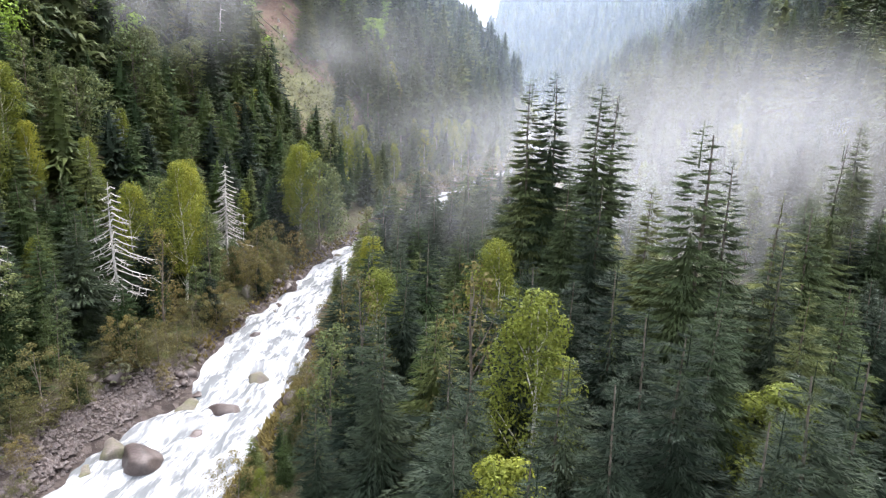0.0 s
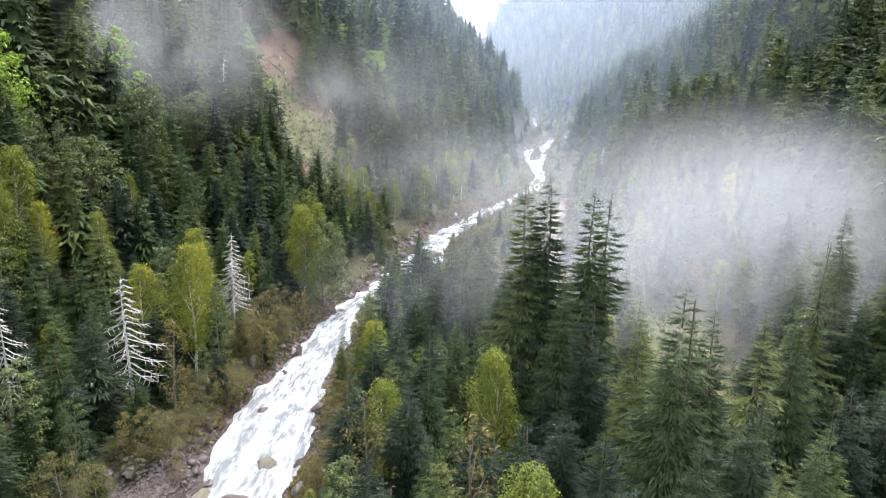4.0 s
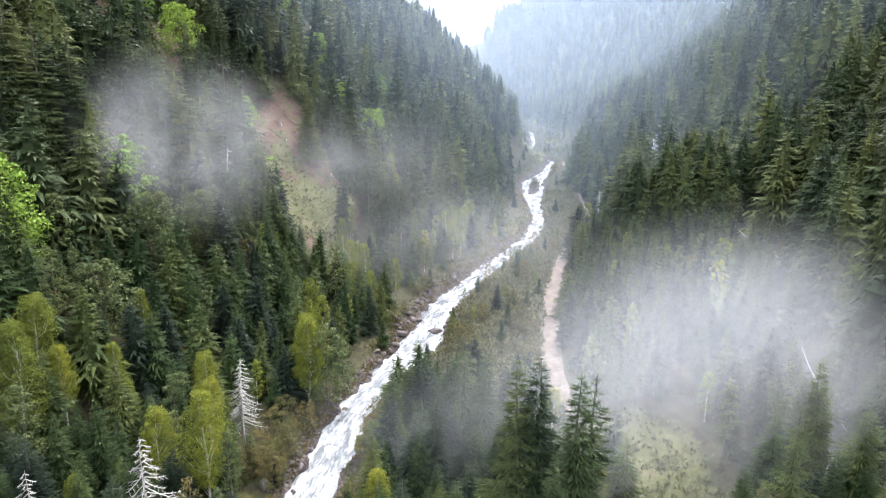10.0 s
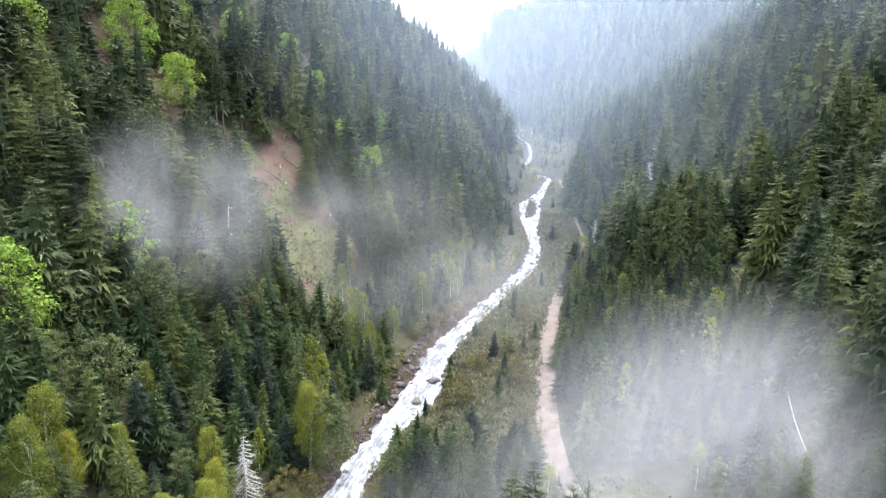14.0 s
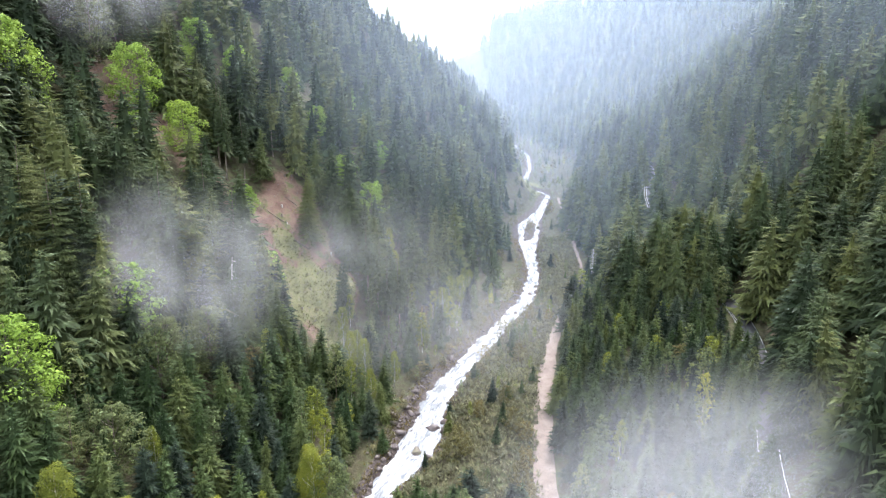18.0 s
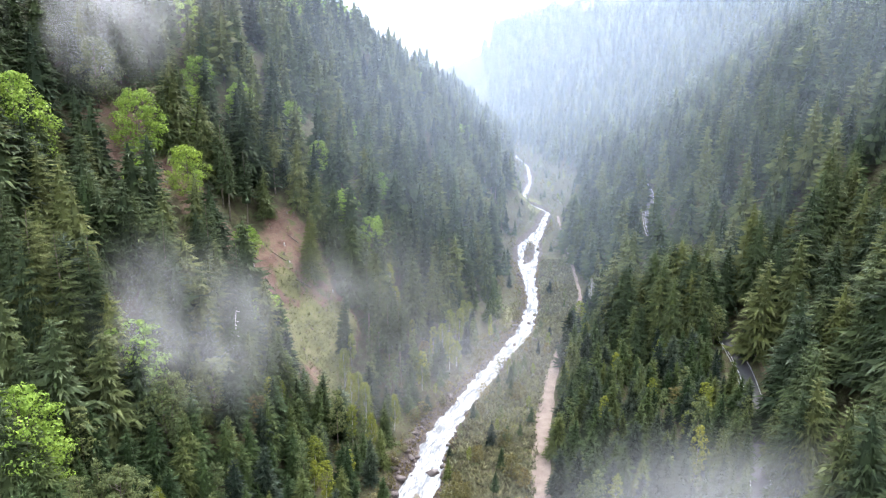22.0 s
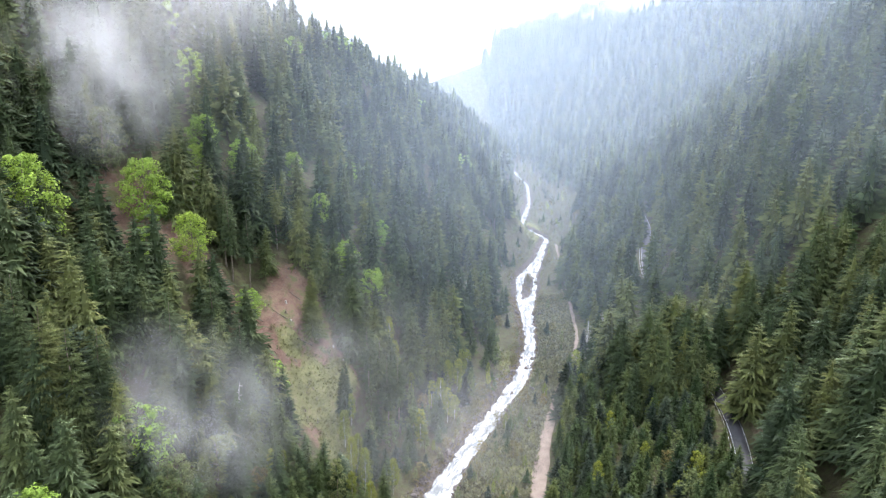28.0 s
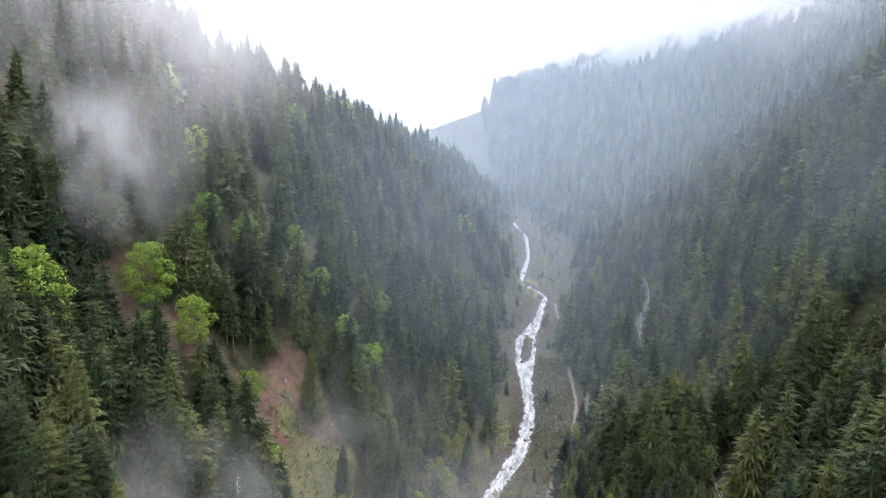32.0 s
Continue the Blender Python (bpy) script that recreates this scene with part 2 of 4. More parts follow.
BARK = rough_surface("spruce_bark", [(0.3, (0.09, 0.07, 0.055)), (0.7, (0.2, 0.17, 0.14))], 1.5)
WHITE_BARK = rough_surface("birch_bark", [(0.38, (0.16, 0.14, 0.12)), (0.5, (0.6, 0.58, 0.53))], 2.0)
DEAD_WOOD = rough_surface("bleached_dead_wood", [(0.3, (0.3, 0.28, 0.25)), (0.7, (0.52, 0.5, 0.46))], 2.0)
STONE = rough_surface("wet_river_stone", [(0.3, (0.045, 0.034, 0.03)), (0.55, (0.088, 0.067, 0.06)), (0.75, (0.16, 0.132, 0.12))], 0.8, 0.5, 0.6, 7, 0.5)
MOSSY = rough_surface("mossy_boulder", [(0.4, (0.15, 0.13, 0.11)), (0.7, (0.12, 0.12, 0.065))], 0.9, 0.8, 0.6, 7)
ASPHALT = rough_surface("wet_asphalt", [(0.3, (0.036, 0.036, 0.04)), (0.7, (0.06, 0.06, 0.064))], 0.5, 0.6, 0.15, 12, 0.3)
LINE = rough_surface("worn_white_line", [(0.3, (0.5, 0.5, 0.5)), (0.7, (0.75, 0.75, 0.75))], 1.5, 0.7, 0.1)
DIRT = rough_surface("gravel_track", [(0.3, (0.13, 0.1, 0.08)), (0.7, (0.22, 0.175, 0.145))], 0.35, 0.9, 0.4, 14)
STEEL = rough_surface("galvanised_rail", [(0.3, (0.45, 0.46, 0.47)), (0.7, (0.62, 0.63, 0.64))], 2.0, 0.5, 0.1, 6, 0.5, 0.4)
CONCRETE = rough_surface("grey_concrete", [(0.3, (0.3, 0.29, 0.28)), (0.7, (0.42, 0.41, 0.4))], 0.8, 0.85, 0.3)


def land_material():
    m, t, node, ramp, mix, noise_, done = shader("valley_ground")
    pos = node("NewGeometry").outputs["Position"]
    litter = ramp(noise_(0.5, 6, pos, 0.65), [(0.3, (0.035, 0.03, 0.018)), (0.5, (0.06, 0.055, 0.028)), (0.7, (0.065, 0.085, 0.03))])
    earth = ramp(noise_(0.22, 6, pos, 0.65), [(0.3, (0.085, 0.05, 0.038)), (0.44, (0.135, 0.083, 0.063)), (0.53, (0.16, 0.11, 0.078)), (0.62, (0.1, 0.105, 0.045))])
    grass = ramp(noise_(0.3, 6, pos, 0.6), [(0.3, (0.09, 0.095, 0.04)), (0.55, (0.145, 0.145, 0.062)), (0.75, (0.18, 0.155, 0.085))])
    stones = ramp(node("TexVoronoi", {"Vector": pos, "Scale": 1.6}).outputs["Color"], [(0.1, (0.033, 0.027, 0.024)), (0.5, (0.066, 0.052, 0.046)), (0.9, (0.12, 0.1, 0.09))])
    edge = noise_(0.18, 5, pos, 0.7)

    def cover(name):
        a = node("Attribute", attribute_name=name).outputs["Fac"]
        s = node("Math", {0: a, 1: edge}, operation="ADD").outputs[0]
        return node("MapRange", {0: s, 1: 0.85, 2: 1.1}, interpolation_type="SMOOTHSTEP").outputs[0]

    col = mix(cover("earth"), litter, earth)
    col = mix(cover("grass"), col, grass)
    col = mix(cover("gravel"), col, stones)
    h = node("Bump", {"Height": noise_(1.7, 6, pos, 0.7), "Strength": 0.8, "Distance": 0.5})
    b = node("BsdfPrincipled", {"Base Color": col, "Roughness": 0.9, "Normal": h.outputs[0], "Specular IOR Level": 0.2})
    return done(b.outputs[0])


def water_material():
    m, t, node, ramp, mix, noise_, done = shader("white_water")
    flow = node("Attribute", attribute_name="flow").outputs["Vector"]
    big = noise_(0.35, 6, flow, 0.62)
    small = noise_(1.3, 6, flow, 0.7)
    f = node("Math", {0: big, 1: small}, operation="ADD").outputs[0]
    foam = node("MapRange", {0: f, 1: 0.86, 2: 1.21}, interpolation_type="SMOOTHSTEP").outputs[0]
    col = mix(foam, (0.15, 0.16, 0.163), (0.44, 0.45, 0.46))
    r = node("MapRange", {0: foam, 3: 0.15, 4: 0.75}).outputs[0]
    h = node("Bump", {"Height": f, "Strength": 0.3, "Distance": 0.3})
    b = node("BsdfPrincipled", {"Base Color": col, "Roughness": r, "Normal": h.outputs[0], "IOR": 1.33})
    return done(b.outputs[0])


def mist_material(name, size, low, high, tone, stretch=(1.0, 1.0, 0.7)):
    """Thin drifting vapour: pale, scattering, mostly see-through, ragged and fading out to the rim of its veil."""
    m, t, node, ramp, mix, noise_, done = shader(name)
    gen = node("TexCoord").outputs["Generated"]
    pos = node("NewGeometry").outputs["Position"]
    sep = node("SeparateXYZ", {0: gen})
    sq = []
    for axis in ("X", "Z"):
        a = node("Math", {0: sep.outputs[axis], 1: 2.0, 2: -1.0}, operation="MULTIPLY_ADD").outputs[0]
        sq.append(node("Math", {0: a, 1: a}, operation="MULTIPLY").outputs[0])
    r = node("Math", {0: node("Math", {0: sq[0], 1: sq[1]}, operation="ADD").outputs[0]}, operation="SQRT").outputs[0]
    lean = node("Mapping", {"Vector": pos, "Scale": stretch, "Rotation": (0.0, 0.5, 0.0)}).outputs[0]
    n = node("TexNoise", {"Vector": lean, "Scale": size, "Detail": 5.0, "Roughness": 0.5, "Distortion": 0.6}).outputs["Fac"]
    body = node("MapRange", {0: n, 1: low, 2: high}, interpolation_type="SMOOTHSTEP").outputs[0]
    soft = node("MapRange", {0: r, 1: 1.0, 2: 0.15}, interpolation_type="SMOOTHERSTEP").outputs[0]
    dens = node("Math", {0: body, 1: soft}, operation="MULTIPLY").outputs[0]
    dens = node("Math", {0: dens, 1: node("ObjectInfo").outputs["Alpha"]}, operation="MULTIPLY").outputs[0]
    up = node("CombineXYZ", {2: 1.0}).outputs[0]
    d = node("BsdfDiffuse", {"Color": (*tone, 1), "Normal": up})
    tl = node("BsdfTranslucent", {"Color": (*tone, 1)})
    lit = node("MixShader", {0: 0.3, 1: d.outputs[0], 2: tl.outputs[0]})
    clear = node("BsdfTransparent")
    return done(node("MixShader", {0: dens, 1: clear.outputs[0], 2: lit.outputs[0]}).outputs[0])


LAND, WATER = land_material(), water_material()
MIST = mist_material("mist", 0.024, 0.2, 0.64, (0.8, 0.83, 0.86))
WISP = mist_material("mist_wisp", 0.05, 0.38, 0.66, (0.74, 0.76, 0.78))
# the blue of distant air is put into the colour of these sheets
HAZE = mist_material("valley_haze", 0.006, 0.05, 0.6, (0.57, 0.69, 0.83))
CLOUD = mist_material("low_cloud", 0.012, 0.34, 0.62, (0.92, 0.93, 0.95))


# ---------------------------------------------------------------- builders
def mesh_of(name, verts, tris, mats, index=None, attrs=None, smooth=False):
    """A mesh from arrays of corners and triangles."""
    me = bpy.data.meshes.new(name)
    v, f = np.asarray(verts, np.float32), np.asarray(tris, np.int32)
    me.vertices.add(len(v))
    me.vertices.foreach_set("co", v.ravel())
    me.loops.add(f.size)
    me.loops.foreach_set("vertex_index", f.ravel())
    me.polygons.add(len(f))
    me.polygons.foreach_set("loop_start", np.arange(0, f.size, f.shape[1], dtype=np.int32))
    for m in mats:
        me.materials.append(m)
    if index is not None:
        me.polygons.foreach_set("material_index", np.asarray(index, np.int32))
    me.polygons.foreach_set("use_smooth", np.full(len(f), smooth))
    for key, val in (attrs or {}).items():
        val = np.asarray(val, np.float32)
        a = me.attributes.new(key, "FLOAT_VECTOR" if val.ndim > 1 else "FLOAT", "POINT")
        a.data.foreach_set("vector" if val.ndim > 1 else "value", val.ravel())
    me.update(calc_edges=True)
    return me


def piece(name, me, parent=None, label=""):
    ob = new(name, me)
    if parent is not None:
        ob.parent = parent
    return tagged(ob, label) if label else ob


def tube(path, radii, sides=6):
    """Corners and triangles of a round, tapering bar along a path."""
    p = np.asarray(path, float)
    d = np.gradient(p, axis=0)
    d /= np.linalg.norm(d, axis=1)[:, None] + 1e-9
    ref = np.where(np.abs(d[:, 2:3]) > 0.9, np.array([[1.0, 0, 0]]), np.array([[0, 0, 1.0]]))
    a = np.cross(d, ref)
    a /= np.linalg.norm(a, axis=1)[:, None] + 1e-9
    b = np.cross(d, a)
    th = np.arange(sides) * 2 * math.pi / sides
    v = p[:, None] + np.asarray(radii)[:, None, None] * (np.cos(th)[None, :, None] * a[:, None] + np.sin(th)[None, :, None] * b[:, None])
    n, t = len(p), []
    for i in range(n - 1):
        for k in range(sides):
            q = (i * sides + k, i * sides + (k + 1) % sides, (i + 1) * sides + (k + 1) % sides, (i + 1) * sides + k)
            t += [(q[0], q[1], q[2]), (q[0], q[2], q[3])]
    return v.reshape(-1, 3), np.array(t)


def joined(parts):
    vs, ts, at = [], [], 0
    for v, t in parts:
        vs.append(np.asarray(v, float)), ts.append(np.asarray(t) + at)
        at += len(v)
    return np.concatenate(vs), np.concatenate(ts)


def loose(tri_corners):
    """Triangles that share no corner, from an (n, 3, 3) array."""
    c = np.asarray(tri_corners, float).reshape(-1, 3)
    return c, np.arange(len(c)).reshape(-1, 3)


def spruce_crown(seed, boughs, sprigs, radius=0.17, low=0.08, droop=0.45, lumpy=0.25, power=0.85, tuft=0.0, width=0.2, core=0.55, ridge=True):
    """A spruce's crown, 1 high: whorls of drooping boughs round a dense heart, each a ridged blade with side twigs set along it like a fern."""
    r = np.random.RandomState(seed)
    ring = max(4, int(round(boughs ** 0.5 * 0.42)))
    levels = boughs // ring
    zz = np.linspace(low, 0.985, 200)
    weight = np.cumsum(((1 - zz) / (1 - low)) ** 0.35 + 0.25)
    zl = np.interp((np.arange(levels) + 0.5) / levels * (weight[-1] - weight[0]) + weight[0], weight, zz)
    lv = np.repeat(np.arange(levels), ring)
    n = len(lv)
    gap = np.gradient(zl)[lv]
    z = np.clip(zl[lv] + r.normal(0, 0.55, n) * gap, low * 0.7, 0.985)
    az = np.tile(np.arange(ring) * 2 * math.pi / ring, levels) + (lv * 2.39996) + r.uniform(-0.35, 0.35, n)
    reach = radius * ((1 - z) / (1 - low)) ** power + 0.006
    reach = reach * (1 + lumpy * np.sin(az + seed * 1.7) * np.sin(z * 11 + seed)) * r.uniform(0.74, 1.14, n) * (1 + lumpy * 0.35 * r.normal(0, 1, levels))[lv]
    fall = droop * r.uniform(0.55, 1.4, n) * (0.25 + 0.9 * (1 - z)) - 0.4 * z ** 3
    o, sd = np.stack([np.cos(az), np.sin(az), az * 0], 1), np.stack([-np.sin(az), np.cos(az), az * 0], 1)

    def spot(sv, side=0.0, drop=0.0):
        p = o * (reach * sv)[:, None] + sd * (reach * side)[:, None]
        p[:, 2] += z - reach * (fall * sv - 0.42 * fall * sv ** 3 + drop)
        return p
    one = np.ones(n)
    w = width * r.uniform(0.75, 1.3, n)
    root, tip = spot(one * 0.04), spot(one * 1.0)
    el, er = spot(one * 0.58, w, 0.10 + 0.35 * w), spot(one * 0.58, -w, 0.10 + 0.35 * w)
    if ridge:
        mid = spot(one * 0.62)
        v = np.stack([root, mid, tip, el, er], 1).reshape(-1, 3)
        t = (np.array([(0, 1, 3), (0, 4, 1), (1, 2, 3), (1, 4, 2)])[None] + (np.arange(n) * 5)[:, None, None]).reshape(-1, 3)
    else:
        v = np.stack([root, tip, el, er], 1).reshape(-1, 3)
        t = (np.array([(0, 1, 2), (0, 3, 1)])[None] + (np.arange(n) * 4)[:, None, None]).reshape(-1, 3)
    parts = [(v, t)]
    if core:
        top = 0.78 if sprigs > 4 else 0.95
        rings = np.array([low, low + 0.06, 0.46 * top, 0.77 * top, top])
        rad = radius * core * ((1 - rings) / (1 - low)) ** power
        rad *= np.array([0.35, 1.0, 1.0, 0.8, 0.06]) if sprigs > 4 else np.array([0.35, 1.0, 1.0, 0.95, 0.5])
        parts.append(tube(np.stack([rings * 0, rings * 0, rings - 0.02], 1), rad, 6))
    if sprigs:
        m = n * sprigs
        b = np.repeat(np.arange(n), sprigs)
        q = np.tile((np.arange(sprigs) + 0.5) / sprigs, n) + r.uniform(-0.4, 0.4, m) / sprigs
        sv, g = 0.16 + 0.86 * q, np.where(np.tile(np.arange(sprigs), n) % 2, -1.0, 1.0)
        ln = reach[b]
        p = o[b] * (ln * sv)[:, None]
        p[:, 2] += z[b] - ln * (fall[b] * sv - 0.42 * fall[b] * sv ** 3)
        p += sd[b] * (g * ln * r.rand(m) * (0.3 if sprigs > 14 else 0.1) * np.sin(np.clip(sv, 0, 1) * 2.8))[:, None]
        d = o[b] * r.uniform(0.45, 0.95, m)[:, None] + sd[b] * (g * r.uniform(0.35, 1.0, m) * (1.12 - sv))[:, None]
        d[:, 2] += -(fall[b] * (0.5 + 0.2 * sv) + r.uniform(0.0, 0.55, m)) * (1 - tuft) + tuft * r.uniform(0.1, 0.9, m)
        d /= np.linalg.norm(d, axis=1)[:, None]
        wd = np.cross(d, np.array([0, 0, 1.0]) + r.normal(0, 0.35, (m, 3)))
        wd /= np.linalg.norm(wd, axis=1)[:, None] + 1e-9
        slim = 0.15 if sprigs < 14 else 0.12
        L = ((0.006 + ln * (0.15 + 0.34 * np.sin(np.clip(sv, 0, 1) * 2.5))) * r.uniform(0.7, 1.25, m) * (8.0 / (sprigs + 5)) ** 0.66)[:, None]
        parts.append(loose(np.stack([p + wd * L * slim, p - wd * L * slim, p + d * L], 1)))
    parts.append(tube([(0, 0, 0.9), (0, 0, 1.0)], [0.0022, 0.0006], 3))
    return joined(parts)


def leafy_crown(seed, clumps, leaves, leaf, shape, droop=0.0, base=0.2):
    """A broadleaf crown, 1 high: leaf sprigs in uneven clumps. shape(z) is the crown's reach at height z of 0 to 1."""
    r = np.random.RandomState(seed)
    out, mids = [], []
    for i in range(clumps):
        z = base + (1 - base) * (i + r.rand()) / clumps * 0.95
        az, q = i * 2.4 + r.uniform(-0.5, 0.5), r.uniform(0.3, 1.12) ** 0.6
        c = np.array([math.cos(az) * shape(z) * q, math.sin(az) * shape(z) * q, z])
        mids.append(c)
        size = (0.045 + 0.42 * shape(z)) * r.uniform(0.5, 1.05)
        d = r.normal(0, 1, (leaves, 3)) + np.array([0, 0, 0.35])
        d /= np.linalg.norm(d, axis=1)[:, None]
        p = c + d * size * (r.rand(leaves, 1) ** 0.25) * np.array([0.8, 0.8, 0.5 + droop])
        face = d + np.array([0, 0, 0.5]) + r.normal(0, 0.45, (leaves, 3))
        a = np.cross(face, r.normal(0, 1, (leaves, 3)))
        a /= np.linalg.norm(a, axis=1)[:, None] + 1e-9
        a[:, 2] -= droop * 1.2
        a /= np.linalg.norm(a, axis=1)[:, None] + 1e-9
        b = np.cross(a, face)
        b /= np.linalg.norm(b, axis=1)[:, None] + 1e-9
        s = leaf * r.uniform(0.6, 1.4, (leaves, 1))
        out.append(np.stack([p - a * s - b * s * 0.6, p - a * s * 0.3 + b * s * 0.8, p + a * s * 1.1], 1))
    v, t = loose(np.concatenate(out))
    return (v, t), np.array(mids)


def tree_stem(seed, height=0.97, r0=0.0088, lean=0.01, limbs=None, sides=6, from_z=-0.03):
    r = np.random.RandomState(seed)
    z = np.linspace(from_z, height, 7)
    path = np.stack([np.sin(z * 5 + seed) * lean, np.cos(z * 4 + seed) * lean - lean * math.cos(seed), z], 1)
    bits = [tube(path, r0 * (1 - np.clip(z, 0, 1) / (height * 1.04)) + 0.0012, sides)]
    for c in (limbs if limbs is not None else []):
        z0 = max(0.12, c[2] - 0.1 - 0.7 * math.hypot(c[0], c[1]))
        s = np.array([np.interp(z0, z, path[:, 0]), np.interp(z0, z, path[:, 1]), z0])
        m = (s + c) / 2 + np.array([0, 0, -0.02]) + r.uniform(-0.012, 0.012, 3)
        bits.append(tube([s, m, c], [r0 * 0.34, r0 * 0.22, r0 * 0.08], 4))
    return joined(bits)


def tree_template(kind, seed, crown, stem, leaf_mat, bark_mat):
    """Meshes for one look of tree: (trunk, crown)."""
    return (mesh_of(kind + "_trunk", *stem, [bark_mat], smooth=True), mesh_of(kind + "_crown", *crown, [leaf_mat]))


def stand_tree(kind, meshes, x, y, h, wide=1.0, label="", category="", group="", sink=0.0, turn=None):
    base = new(kind)
    piece("trunk", meshes[0], base)
    piece("crown", meshes[1], base)
    z = float(ground_z(x, y)) - sink
    base.matrix_basis = pose(x, y, z, 0, 0, turn if turn is not None else (x * 77 + y * 31) % 360) @ Matrix.Diagonal((h * wide, h * wide, h, 1))
    return tagged(base, label, category, group)


def forest(name, templates, trees, mats, label, category):
    """Many far trees joined: templates are (corners, triangles, material index); trees rows of x, y, z, height, width, pick."""
    trees = np.asarray(trees)
    vs, ts, ms, tints, at = [], [], [], [], 0
    r = np.random.RandomState(len(trees))
    for k, (v, t, mi) in enumerate(templates):
        rows = trees[trees[:, 5].astype(int) == k]
        if not len(rows):
            continue
        a = r.uniform(0, 6.28, len(rows))
        c, s = np.cos(a)[:, None], np.sin(a)[:, None]
        wd = (rows[:, 3] * rows[:, 4])[:, None]
        lean = r.normal(0, 0.02, (2, len(rows)))
        zz = v[None, :, 2] * rows[:, 3:4]
        X = (v[None, :, 0] * c - v[None, :, 1] * s) * wd + rows[:, 0:1] + zz * lean[0][:, None]
        Y = (v[None, :, 0] * s + v[None, :, 1] * c) * wd + rows[:, 1:2] + zz * lean[1][:, None]
        vs.append(np.stack([X, Y, zz + rows[:, 2:3]], 2).reshape(-1, 3))
        ts.append((t[None] + (np.arange(len(rows)) * len(v))[:, None, None]).reshape(-1, 3) + at)
        ms.append(np.tile(mi, len(rows)))
        tints.append(np.repeat(r.rand(len(rows)), len(v)))
        at += len(rows) * len(v)
    me = mesh_of(name, np.concatenate(vs), np.concatenate(ts), mats, np.concatenate(ms), {"tint": np.concatenate(tints)})
    return tagged(new(name, me), label, category, kind="stuff")


def both(crown, stem):
    """One far template out of a crown (material 0) and a stem (material 1)."""
    v, t = joined([crown, stem])
    return v, t, np.r_[np.zeros(len(crown[1]), int), np.ones(len(stem[1]), int)]


def slim_stem(h=0.5, r0=0.011):
    return tube([(0, 0, -0.05), (0, 0, h)], [r0, r0 * 0.5], 4)


# ---------------------------------------------------------------- ground, river, track, road
def spread(lo, hi, step, far_lo, far_hi, grow=1.13):
    mid = list(np.arange(lo, hi + 0.1, step))
    a, b, s = [], mid[-1], step
    while b < far_hi:
        s *= grow
        b += s
        a.append(b)
    c, b, s = [], mid[0], step
    while b > far_lo:
        s *= grow
        b -= s
        c.append(b)
    return np.array(c[::-1] + mid + a)


gx, gy = spread(-130, 150, 2.0, -2600, 2600, 1.1), spread(-10, 420, 2.0, -900, 4000, 1.035)
GX, GY = np.meshgrid(gx, gy)
GZ = ground_z(GX, GY)
nx, ny = len(gx), len(gy)
quad = (np.arange(ny - 1)[:, None] * nx + np.arange(nx - 1)[None]).ravel()
quads = np.stack([quad, quad + 1, quad + nx + 1, quad + nx], 1)
rx, rw, rz = river_at(GY)
left_off, right_off = rx - rw - GX, GX - rx - rw


def blob(x, y, cx, cy, ax, ay, turn=0.0):
    c, s = math.cos(radians(turn)), math.sin(radians(turn))
    u, v = ((x - cx) * c + (y - cy) * s) / ax, (-(x - cx) * s + (y - cy) * c) / ay
    return np.clip(1.35 - np.hypot(u, v), 0, 1)


def earth_cover(x, y):
    """Bare earth: the slip on the left flank, its upper scar, the cut bank above the road."""
    v = np.maximum.reduce([blob(x, y, *b) for b in SLIPS])
    d, h = line_near(ROAD_LINE + np.array([6.5, 0, 0]), x, y)
    return np.maximum(v, np.clip(0.85 - d / 4.0, 0, 1) * soft_step(148, 158, y) * (1 - soft_step(180, 195, y)))


def grass_cover(x, y):
    v = np.maximum.reduce([blob(x, y, *b) for b in MEADOWS])
    return v


def gravel_cover(x, y):
    a, w, _ = river_at(y)
    l, r = a - w - x, x - a - w
    g = np.where(l > r, np.clip(1.15 - l / np.interp(y, [0, 42, 50, 58, 66, 110, 140, 230, 4000], [1.5, 5, 6, 5, 1.6, 1.5, 4, 3.5, 3]), 0, 1), np.clip(1.1 - r / 2.0, 0, 1))
    return np.where(np.minimum(-l, -r) > 0, 1.0, g)


SLIPS = [(-47, 187, 15, 21, 8), (-52, 201, 9, 11), (-62, 183, 8, 7), (-96, 182, 13, 12), (-88, 178, 11, 11), (-73, 182, 9, 8), (-14, 240, 3, 10), (-36, 187, 8, 13), (-36, 172, 7, 10)]
MEADOWS = [(22, 385, 8, 14), (30, 85, 9, 18), (-40, 178, 9, 11), (-46, 172, 7, 8), (-34, 188, 5, 8), (-50, 186, 4, 5), (-32, 168, 6, 8), (46, 236, 5, 10), (72, 155, 4, 14), (84, 205, 4, 12), (110, 290, 8, 14), (55, 480, 14, 40), (18, 185, 12, 30), (30, 240, 10, 25)]
land = mesh_of("ground", np.stack([GX, GY, GZ], 2).reshape(-1, 3), quads, [LAND], smooth=True, attrs={
    "earth": earth_cover(GX, GY).ravel(), "grass": grass_cover(GX, GY).ravel(), "gravel": gravel_cover(GX, GY).ravel()})
tagged(new("ground", land), "forest floor of a steep mountain valley, with bare earth, grass and gravel", "ground", kind="structure")


